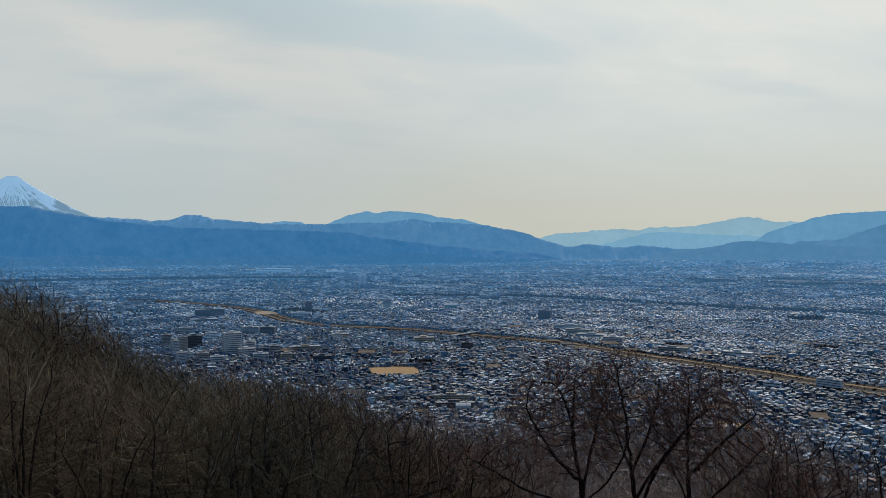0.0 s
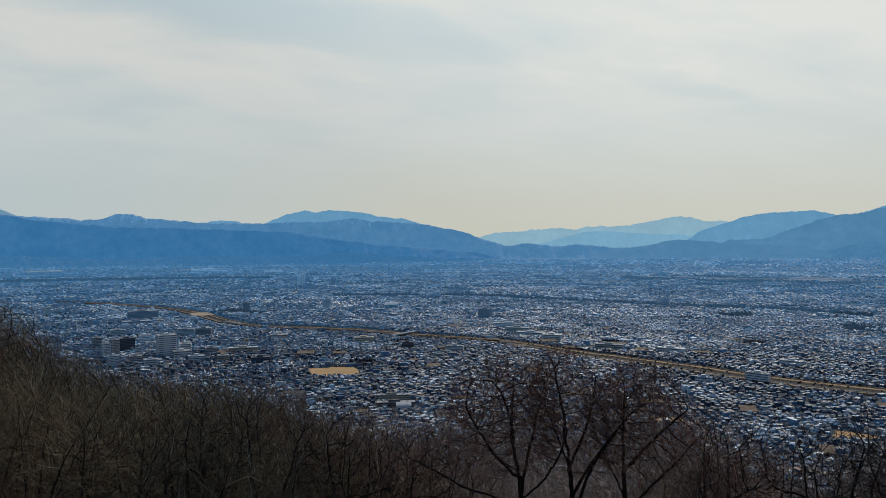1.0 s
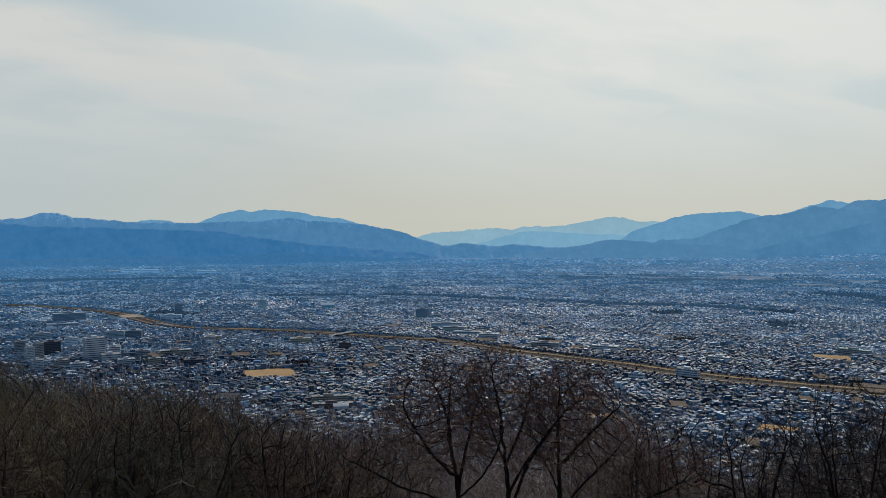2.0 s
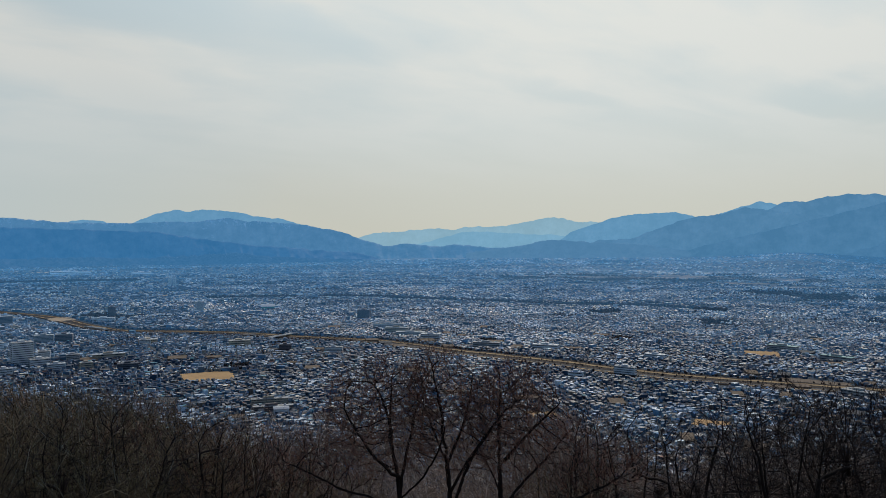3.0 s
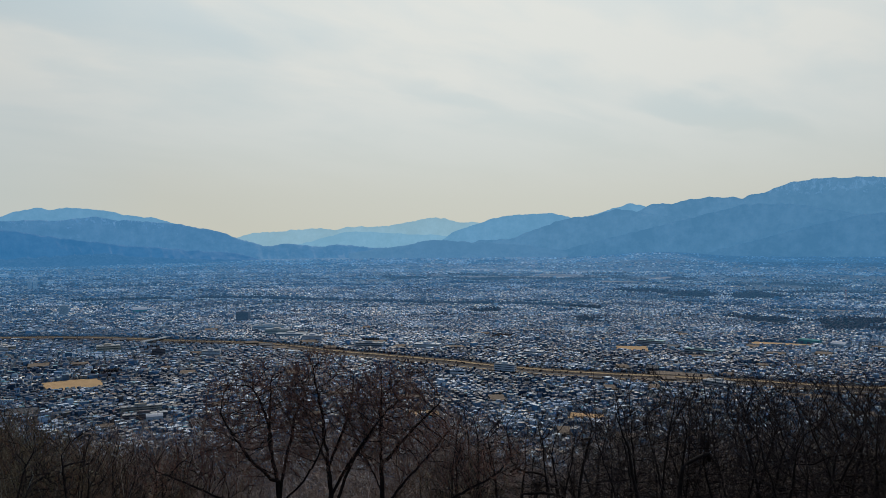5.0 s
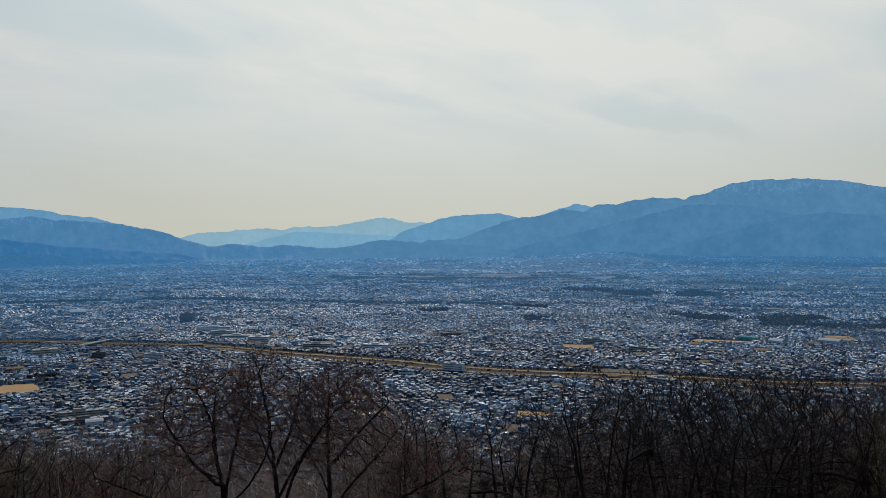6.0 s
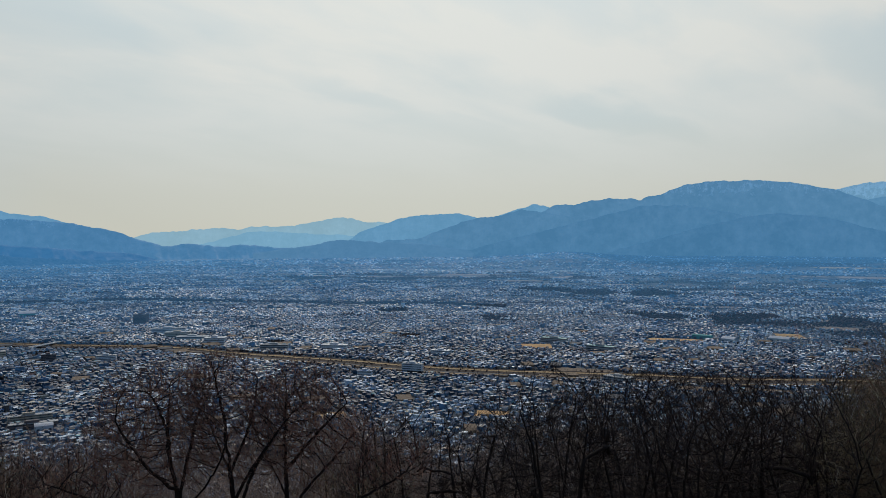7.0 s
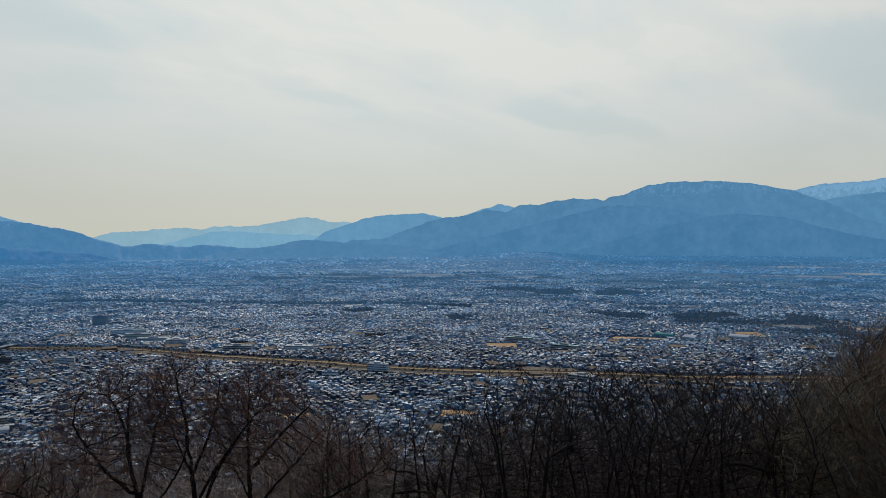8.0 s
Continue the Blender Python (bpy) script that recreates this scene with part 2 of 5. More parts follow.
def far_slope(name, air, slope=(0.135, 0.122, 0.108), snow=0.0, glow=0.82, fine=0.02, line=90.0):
    """A far wooded range. Blue haze painted as emission gives most of its colour."""
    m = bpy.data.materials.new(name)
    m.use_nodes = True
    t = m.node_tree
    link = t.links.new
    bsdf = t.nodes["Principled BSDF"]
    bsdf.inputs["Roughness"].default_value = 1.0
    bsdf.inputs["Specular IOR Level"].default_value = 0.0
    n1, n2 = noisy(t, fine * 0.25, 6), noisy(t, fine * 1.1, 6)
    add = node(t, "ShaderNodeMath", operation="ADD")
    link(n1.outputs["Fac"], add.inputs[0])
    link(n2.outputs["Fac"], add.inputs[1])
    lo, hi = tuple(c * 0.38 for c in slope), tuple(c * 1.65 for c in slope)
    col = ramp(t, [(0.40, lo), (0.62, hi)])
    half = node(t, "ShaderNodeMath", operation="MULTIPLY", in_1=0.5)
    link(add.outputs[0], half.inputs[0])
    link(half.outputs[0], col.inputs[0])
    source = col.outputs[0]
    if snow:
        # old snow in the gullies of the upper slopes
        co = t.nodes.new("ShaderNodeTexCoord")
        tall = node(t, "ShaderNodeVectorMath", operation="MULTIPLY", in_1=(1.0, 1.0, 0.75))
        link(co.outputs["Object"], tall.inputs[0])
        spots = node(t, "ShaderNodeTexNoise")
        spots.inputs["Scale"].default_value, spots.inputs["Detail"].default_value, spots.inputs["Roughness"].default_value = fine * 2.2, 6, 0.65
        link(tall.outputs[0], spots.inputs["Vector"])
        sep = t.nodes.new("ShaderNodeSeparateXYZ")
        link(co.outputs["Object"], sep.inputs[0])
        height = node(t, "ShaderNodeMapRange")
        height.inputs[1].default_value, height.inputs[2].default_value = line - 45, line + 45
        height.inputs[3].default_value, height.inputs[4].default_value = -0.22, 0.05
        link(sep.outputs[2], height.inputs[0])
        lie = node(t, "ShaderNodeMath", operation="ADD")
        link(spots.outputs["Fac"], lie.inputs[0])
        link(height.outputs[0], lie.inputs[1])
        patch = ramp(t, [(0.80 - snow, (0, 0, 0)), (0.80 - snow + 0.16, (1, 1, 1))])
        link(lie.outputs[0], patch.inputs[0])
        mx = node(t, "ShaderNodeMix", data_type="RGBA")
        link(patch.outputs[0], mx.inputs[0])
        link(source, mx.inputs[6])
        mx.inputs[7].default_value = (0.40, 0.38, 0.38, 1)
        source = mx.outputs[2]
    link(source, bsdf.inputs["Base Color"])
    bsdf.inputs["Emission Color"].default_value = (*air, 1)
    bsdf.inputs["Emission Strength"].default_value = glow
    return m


PAINT = {"concrete": (0.42, 0.42, 0.40), "white": (0.70, 0.71, 0.70), "cream": (0.52, 0.44, 0.33), "dark": (0.085, 0.10, 0.125), "brown": (0.17, 0.14, 0.135), "sheet": (0.46, 0.48, 0.50), "green_sheet": (0.06, 0.26, 0.24), "glass": (0.03, 0.04, 0.05)}
HAZED = {}


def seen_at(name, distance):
    """The paint itself, or for what stands far out on the plain the same paint with haze as emission."""
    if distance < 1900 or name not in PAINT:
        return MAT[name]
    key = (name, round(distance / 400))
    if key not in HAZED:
        HAZED[key] = material(name + " in haze", PAINT[name], 0.8, scales=(0.05, 0.5), vary=0.2, glow=haze_glow(distance))
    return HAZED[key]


# ---------------------------------------------------------------- helpers for meshes
def mesh_object(name, verts, faces, mats, face_mats=None, parent=None, label="", smooth=False):
    me = bpy.data.meshes.new(name)
    me.from_pydata(verts, [], faces)
    for m in mats:
        me.materials.append(m)
    if face_mats is not None:
        me.polygons.foreach_set("material_index", np.asarray(face_mats, dtype=np.int32))
    if smooth:
        me.polygons.foreach_set("use_smooth", np.ones(len(me.polygons), dtype=bool))
    me.update()
    ob = new(name, me)
    if parent is not None:
        ob.parent = parent
    if label:
        ob["label"] = label
    return ob


def part(name, bm, mat, parent, label=""):
    me = bpy.data.meshes.new(name)
    bm.normal_update()
    bm.to_mesh(me)
    bm.free()
    me.materials.append(mat)
    ob = new(name, me)
    ob.parent = parent
    if label:
        ob["label"] = label
    return ob


def thing(name, label, category, m=None, group="", kind=""):
    ob = tagged(new(name), label, category, group, kind)
    ob.empty_display_size = 0.3
    if m is not None:
        ob.matrix_world = m
    return ob


# ---------------------------------------------------------------- the lie of the land
DROP, NEAR, REACH = 240.0, 2200.0, 2100.0


def far_to_plan(big):
    """Beyond NEAR the plan is drawn together, so that the basin's far rim stays in reach."""
    big = np.asarray(big, dtype=float)
    return np.where(big < NEAR, big, NEAR + REACH * (1 - np.exp(-np.maximum(big - NEAR, 0) / REACH)))


def plan_to_far(r):
    r = np.asarray(r, dtype=float)
    return np.where(r < NEAR, r, NEAR - REACH * np.log(np.maximum(1 - (r - NEAR) / REACH, 1e-3)))


def warp(x, y, z):
    """Places on the level basin (z over its ground) drawn together beyond NEAR."""
    big = np.hypot(x, y) + 1e-6
    k = far_to_plan(big) / big
    lift = fan_lift(np.degrees(np.arctan2(x, y)), big * k)
    return x * k, y * k, (z - DROP) * k + lift


def smooth(a, lo, hi):
    u = np.clip((a - lo) / (hi - lo), 0, 1)
    return u * u * (3 - 2 * u)


def fan_lift(az, r):
    """The alluvial fan that rises to the range in the west."""
    return 38 * smooth(r, 3700, 4150) * np.clip((az + 8) / 58, 0, 1) + 24 * np.exp(-((az - 37.6) / 3.6) ** 2) * smooth(r, 3900, 4150)


def hill(az, d):
    off = (az - 15 + 180) % 360 - 180
    left, right = smooth(-az, 4, 27), smooth(az, 52, 62)
    s1 = 0.60 - 0.24 * left - 0.20 * right
    d1 = 20 + 22 * left + 18 * right
    s2 = 0.37 + 0.10 * left + 0.08 * right
    back = smooth(np.abs(off), 70, 120)
    s1, s2 = s1 * (1 - back) - 0.05 * back, s2 * (1 - back) - 0.02 * back
    far = np.clip(d - 2.5, 0, None)
    return -1.6 - s1 * np.minimum(far, d1) - s2 * np.maximum(far - d1, 0)


def land(az, d):
    plain = -DROP * np.minimum(d, 4150) / plan_to_far(np.minimum(d, 4150)) + fan_lift(az, d)
    h = hill(az, d)
    return np.maximum(h, plain) + 2.0 * np.exp(-np.abs(h - plain) / 6.0)


def polar(az, r):
    a = np.radians(az)
    return r * np.sin(a), r * np.cos(a)


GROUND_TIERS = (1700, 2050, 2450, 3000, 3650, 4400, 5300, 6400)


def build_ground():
    # the floor's farther rings glow faintly blue in place of haze
    hazy = [material("streets and yards in haze", (0.042, 0.058, 0.070), 0.9, scales=(0.012, 0.11), vary=0.45, glow=haze_glow(d * 1.1)) for d in GROUND_TIERS]
    az = np.concatenate([np.arange(-48, 80, 0.8), np.arange(80, 312, 4.0)])
    r = np.concatenate([np.linspace(0.3, 30, 40), np.geomspace(31, 700, 60), np.linspace(720, 4160, 116), np.linspace(4200, 4900, 8)])
    A, Rr = np.meshgrid(az, r)
    Z = land(A, Rr)
    rough = np.random.default_rng(3)
    near = (Rr > 4) & (Rr < 650)
    Z = Z + np.where(near, rough.normal(0, 0.10, Z.shape) * np.minimum(Rr / 20, 4), 0)
    X, Y = polar(A, Rr)
    n, m = len(az), len(r)
    verts = np.stack([X, Y, Z], -1).reshape(-1, 3)
    faces, mats = [], []
    H = hill(A, Rr)
    P = -DROP * np.minimum(Rr, 4150) / plan_to_far(np.minimum(Rr, 4150))
    for j in range(m - 1):
        for i in range(n):
            k = (i + 1) % n
            faces.append((j * n + i, j * n + k, (j + 1) * n + k, (j + 1) * n + i))
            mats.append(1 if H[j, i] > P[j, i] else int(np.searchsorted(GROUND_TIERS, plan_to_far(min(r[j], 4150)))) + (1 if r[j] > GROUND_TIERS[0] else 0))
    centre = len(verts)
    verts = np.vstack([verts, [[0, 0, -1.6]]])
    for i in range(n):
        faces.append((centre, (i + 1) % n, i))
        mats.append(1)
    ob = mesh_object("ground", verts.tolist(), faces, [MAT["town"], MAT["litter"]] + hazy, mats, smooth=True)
    # faces look up
    me = ob.data
    if me.polygons[0].normal.z < 0:
        me.flip_normals()
    tagged(ob, "leaf-littered hillside falling to a level grey basin floor", "ground", kind="structure")


build_ground()

# ---------------------------------------------------------------- the ranges round the basin
def mountain_range(name, label, crest, r_foot, r_crest, mat, foot=-2.0, seed=1, rough=0.075, gully=0.30, step=0.08):
    """A range by its summits and saddles: azimuth and angle of elevation, in degrees. Spurs and gullies run down its slope."""
    az0, el0 = np.array(crest).T
    az = np.arange(az0[0], az0[-1] + step, step)
    # crest line: the summits joined in smooth bows
    el = np.interp(az, az0, el0)
    kern = np.hanning(7)
    el = np.convolve(np.pad(el, 3, mode="edge"), kern / kern.sum(), mode="valid")
    noise.seed_set(seed)
    rip = np.array([noise.fractal((a * 1.6, seed * 7.3, 0.0), 0.85, 2.0, 5) for a in az])
    el = el + rough * rip
    rows = 22
    verts, faces = [], []
    for j in range(rows + 7):
        u = j / rows
        for i, a in enumerate(az):
            top = r_crest * math.tan(radians(el[i]))
            low = r_foot * math.tan(radians(foot))
            if u <= 1:
                r = r_foot + (r_crest - r_foot) * u
                g = noise.ridged_multi_fractal((a * 1.3 + 0.35 * u, u * 0.8, seed * 3.1), 0.9, 2.1, 5, 0.9, 2.0) - 1.1
                s = u ** 1.15 + gully * g * 4 * u * (1 - u) * (1 - 0.5 * u)
                z = low + (top - low) * s
                # no spur stands over the crest in front of it
                z = min(z, r * math.tan(radians(el[i])) - 0.4 * (1 - u) * 10)
                r += 12 * g * (1 - u) * u
            else:
                w = (u - 1) * rows / 7
                r = r_crest + 40 * w
                z = top - (top - low) * 0.5 * w * w
            x, y = polar(a, r)
            verts.append((x, y, z))
    n = len(az)
    for j in range(rows + 6):
        for i in range(n - 1):
            faces.append((j * n + i, j * n + i + 1, (j + 1) * n + i + 1, (j + 1) * n + i))
    ob = mesh_object(name, verts, faces, [mat], smooth=True)
    return tagged(ob, label, "mountain range", kind="structure")


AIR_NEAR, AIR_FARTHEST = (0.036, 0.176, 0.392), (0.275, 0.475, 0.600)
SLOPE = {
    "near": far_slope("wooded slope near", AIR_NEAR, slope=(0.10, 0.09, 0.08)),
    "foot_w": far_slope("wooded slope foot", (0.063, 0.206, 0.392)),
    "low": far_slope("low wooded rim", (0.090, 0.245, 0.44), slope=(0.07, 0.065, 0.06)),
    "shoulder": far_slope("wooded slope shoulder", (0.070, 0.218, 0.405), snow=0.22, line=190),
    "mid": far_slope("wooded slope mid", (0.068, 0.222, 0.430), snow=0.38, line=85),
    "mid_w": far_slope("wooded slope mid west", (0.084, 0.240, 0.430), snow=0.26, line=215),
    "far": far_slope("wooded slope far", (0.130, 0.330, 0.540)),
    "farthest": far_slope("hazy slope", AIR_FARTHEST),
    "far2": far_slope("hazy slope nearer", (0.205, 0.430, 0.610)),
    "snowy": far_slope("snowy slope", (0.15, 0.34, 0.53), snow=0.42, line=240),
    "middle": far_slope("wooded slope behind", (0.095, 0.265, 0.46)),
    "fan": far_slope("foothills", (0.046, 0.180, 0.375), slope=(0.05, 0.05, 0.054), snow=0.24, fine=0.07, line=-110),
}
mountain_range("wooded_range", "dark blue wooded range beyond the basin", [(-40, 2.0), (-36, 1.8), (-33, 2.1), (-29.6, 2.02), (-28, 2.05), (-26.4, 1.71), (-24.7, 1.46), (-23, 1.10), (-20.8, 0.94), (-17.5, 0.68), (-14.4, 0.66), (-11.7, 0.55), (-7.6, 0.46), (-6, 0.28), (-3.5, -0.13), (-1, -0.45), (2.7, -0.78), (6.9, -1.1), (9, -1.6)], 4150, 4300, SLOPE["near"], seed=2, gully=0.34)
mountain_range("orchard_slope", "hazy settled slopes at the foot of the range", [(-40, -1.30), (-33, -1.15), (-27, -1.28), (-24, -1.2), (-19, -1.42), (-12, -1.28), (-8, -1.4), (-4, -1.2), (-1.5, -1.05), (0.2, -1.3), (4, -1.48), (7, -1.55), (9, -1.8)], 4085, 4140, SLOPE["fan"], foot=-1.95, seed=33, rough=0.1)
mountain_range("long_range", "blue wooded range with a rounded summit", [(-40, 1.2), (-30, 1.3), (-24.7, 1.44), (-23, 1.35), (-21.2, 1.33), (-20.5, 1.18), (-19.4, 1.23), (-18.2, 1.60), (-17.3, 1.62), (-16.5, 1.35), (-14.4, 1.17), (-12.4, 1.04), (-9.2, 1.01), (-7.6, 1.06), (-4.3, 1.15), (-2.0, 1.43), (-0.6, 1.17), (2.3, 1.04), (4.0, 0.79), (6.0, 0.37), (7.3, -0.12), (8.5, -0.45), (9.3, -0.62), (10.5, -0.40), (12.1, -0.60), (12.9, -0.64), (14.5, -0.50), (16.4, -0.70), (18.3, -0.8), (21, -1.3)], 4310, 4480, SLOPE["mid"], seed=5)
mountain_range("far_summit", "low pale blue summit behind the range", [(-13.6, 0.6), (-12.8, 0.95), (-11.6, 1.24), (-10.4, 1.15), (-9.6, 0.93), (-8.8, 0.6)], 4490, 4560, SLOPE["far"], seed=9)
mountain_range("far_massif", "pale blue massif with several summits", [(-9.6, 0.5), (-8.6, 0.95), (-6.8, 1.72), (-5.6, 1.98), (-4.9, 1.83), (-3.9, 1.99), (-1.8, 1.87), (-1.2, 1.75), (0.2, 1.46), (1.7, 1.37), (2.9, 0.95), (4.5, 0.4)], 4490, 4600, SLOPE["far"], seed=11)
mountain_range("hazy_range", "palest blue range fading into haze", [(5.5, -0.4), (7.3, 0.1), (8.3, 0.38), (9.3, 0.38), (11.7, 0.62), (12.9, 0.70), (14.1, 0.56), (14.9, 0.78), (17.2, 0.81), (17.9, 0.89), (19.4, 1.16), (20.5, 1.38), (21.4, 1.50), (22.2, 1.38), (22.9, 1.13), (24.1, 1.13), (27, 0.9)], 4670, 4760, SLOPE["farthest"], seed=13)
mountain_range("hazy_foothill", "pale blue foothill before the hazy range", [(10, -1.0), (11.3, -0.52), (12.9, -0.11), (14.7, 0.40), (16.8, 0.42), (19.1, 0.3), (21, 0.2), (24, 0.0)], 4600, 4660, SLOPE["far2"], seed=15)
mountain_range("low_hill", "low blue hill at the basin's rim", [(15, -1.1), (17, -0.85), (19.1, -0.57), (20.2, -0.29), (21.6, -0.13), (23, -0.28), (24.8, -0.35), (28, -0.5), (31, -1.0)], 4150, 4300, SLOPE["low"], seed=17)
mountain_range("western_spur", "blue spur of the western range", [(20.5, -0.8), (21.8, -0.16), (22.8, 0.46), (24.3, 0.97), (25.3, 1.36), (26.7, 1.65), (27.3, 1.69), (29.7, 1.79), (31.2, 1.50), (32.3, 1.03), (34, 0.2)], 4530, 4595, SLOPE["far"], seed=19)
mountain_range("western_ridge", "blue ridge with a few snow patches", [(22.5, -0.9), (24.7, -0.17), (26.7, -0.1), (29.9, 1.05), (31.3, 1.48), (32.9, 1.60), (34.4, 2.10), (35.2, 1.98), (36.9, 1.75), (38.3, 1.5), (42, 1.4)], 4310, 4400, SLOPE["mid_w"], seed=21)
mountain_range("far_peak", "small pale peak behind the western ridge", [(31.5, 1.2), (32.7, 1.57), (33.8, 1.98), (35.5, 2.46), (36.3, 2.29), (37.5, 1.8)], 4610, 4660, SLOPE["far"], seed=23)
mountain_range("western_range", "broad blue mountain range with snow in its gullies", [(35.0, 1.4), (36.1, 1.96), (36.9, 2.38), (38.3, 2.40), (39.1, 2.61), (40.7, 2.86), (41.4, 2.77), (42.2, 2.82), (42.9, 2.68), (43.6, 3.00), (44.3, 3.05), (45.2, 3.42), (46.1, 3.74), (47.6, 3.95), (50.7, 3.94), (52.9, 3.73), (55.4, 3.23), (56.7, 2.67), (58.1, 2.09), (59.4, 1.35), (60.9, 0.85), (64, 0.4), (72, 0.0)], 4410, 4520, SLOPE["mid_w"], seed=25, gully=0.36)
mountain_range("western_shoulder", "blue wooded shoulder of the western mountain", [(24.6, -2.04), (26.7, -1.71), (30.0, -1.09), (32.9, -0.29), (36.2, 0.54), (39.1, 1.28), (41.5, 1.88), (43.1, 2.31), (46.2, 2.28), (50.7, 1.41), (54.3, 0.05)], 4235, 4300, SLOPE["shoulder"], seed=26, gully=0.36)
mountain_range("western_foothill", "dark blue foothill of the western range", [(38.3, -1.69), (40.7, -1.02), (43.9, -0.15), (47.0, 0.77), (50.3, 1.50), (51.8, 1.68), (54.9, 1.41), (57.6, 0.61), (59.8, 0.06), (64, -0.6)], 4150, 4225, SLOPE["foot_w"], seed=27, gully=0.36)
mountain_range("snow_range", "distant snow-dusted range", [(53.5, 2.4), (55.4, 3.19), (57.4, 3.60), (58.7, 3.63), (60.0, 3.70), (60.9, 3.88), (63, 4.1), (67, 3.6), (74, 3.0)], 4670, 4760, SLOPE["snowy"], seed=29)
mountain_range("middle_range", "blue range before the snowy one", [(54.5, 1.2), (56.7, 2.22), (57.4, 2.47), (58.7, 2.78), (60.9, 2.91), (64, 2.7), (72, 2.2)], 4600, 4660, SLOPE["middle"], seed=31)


def volcano():
    """A concave cone with a broken rim, snow on its upper half lying in gullies."""
    m = bpy.data.materials.new("snow cone")
    m.use_nodes = True
    t = m.node_tree
    link = t.links.new
    bsdf = t.nodes["Principled BSDF"]
    bsdf.inputs["Roughness"].default_value = 1.0
    co = t.nodes.new("ShaderNodeTexCoord")
    sep = t.nodes.new("ShaderNodeSeparateXYZ")
    link(co.outputs["Object"], sep.inputs[0])
    ang = node(t, "ShaderNodeMath", operation="ARCTAN2")
    link(sep.outputs[1], ang.inputs[0])
    link(sep.outputs[0], ang.inputs[1])
    comb = t.nodes.new("ShaderNodeCombineXYZ")
    link(ang.outputs[0], comb.inputs[0])
    lowz = node(t, "ShaderNodeMath", operation="MULTIPLY", in_1=0.0014)
    link(sep.outputs[2], lowz.inputs[0])
    link(lowz.outputs[0], comb.inputs[2])
    streak = node(t, "ShaderNodeTexNoise")
    streak.inputs["Scale"].default_value = 13.0
    streak.inputs["Detail"].default_value = 5.0
    link(comb.outputs[0], streak.inputs["Vector"])
    height = node(t, "ShaderNodeMapRange")
    height.inputs[1].default_value, height.inputs[2].default_value = 180.0, 350.0
    height.inputs[3].default_value, height.inputs[4].default_value = -0.10, 0.15
    link(sep.outputs[2], height.inputs[0])
    add = node(t, "ShaderNodeMath", operation="ADD")
    link(streak.outputs["Fac"], add.inputs[0])
    link(height.outputs[0], add.inputs[1])
    cover = ramp(t, [(0.45, (0.035, 0.035, 0.04)), (0.52, (0.93, 0.92, 0.90))])
    link(add.outputs[0], cover.inputs[0])
    link(cover.outputs[0], bsdf.inputs["Base Color"])
    # emission paints pale haze over the cone and whitens its shaded snow
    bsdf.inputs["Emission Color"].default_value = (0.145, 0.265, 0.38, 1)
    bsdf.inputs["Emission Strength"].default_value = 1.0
    cx, cy = polar(-28.95, 4810.0)
    verts, faces = [], []
    n, rows = 160, 30
    top = 4810 * math.tan(radians(3.95)) + 40
    for j in range(rows + 1):
        u = j / rows
        rad = 27 + 670 * u ** 1.1
        z = 40 + (top - 40) * ((1 - u) ** 1.27 * 0.82 + (1 - u) * 0.18)
        for i in range(n):
            a = 2 * math.pi * i / n
            g = noise.fractal((math.cos(a) * 5, math.sin(a) * 5, u * 1.5), 1.0, 2.0, 4)
            verts.append((rad * math.cos(a) * (1 + 0.02 * g), rad * math.sin(a) * 0.10, z + 4.5 * g * (1 if j else 0.6)))
    for j in range(rows):
        for i in range(n):
            faces.append((j * n + i, j * n + (i + 1) % n, (j + 1) * n + (i + 1) % n, (j + 1) * n + i))
    faces.append(tuple(range(n - 1, -1, -1)))
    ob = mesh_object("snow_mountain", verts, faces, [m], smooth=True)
    ob.matrix_world = Matrix.Translation((cx, cy, -40)) @ Matrix.Rotation(radians(28.95), 4, "Z")
    tagged(ob, "distant snow-capped volcanic cone over a blue range", "mountain", kind="structure")


volcano()

# ---------------------------------------------------------------- the river and the open ground of the basin
RIVER = [(-38, 3250), (-32, 3150), (-26.4, 3060), (-20.8, 2989), (-15.6, 2736), (-12.9, 2543), (-11.7, 2320), (-9.2, 2150), (-6, 2096), (-1.8, 2023), (1.9, 1915), (8.3, 1808), (11.4, 1719), (14.1, 1630),
         (18, 1558), (21.7, 1500), (25.3, 1437), (29.7, 1393), (35.3, 1372), (40.2, 1374), (44.2, 1376), (50, 1380), (55.4, 1440), (64, 1500), (72, 1600)]


def smooth_line(points, step=12.0):
    """A line through plan points (azimuth, distance), in the basin's own metres, at even steps."""
    a, r = np.array(points, dtype=float).T
    fine = np.linspace(a[0], a[-1], 1500)
    rr = np.interp(fine, a, plan_to_far(r))
    kern = np.hanning(61)
    rr = np.convolve(np.pad(rr, 30, mode="edge"), kern / kern.sum(), mode="valid")
    x, y = polar(fine, rr)
    s = np.concatenate([[0], np.cumsum(np.hypot(np.diff(x), np.diff(y)))])
    at = np.arange(0, s[-1], step)
    return np.interp(at, s, x), np.interp(at, s, y)


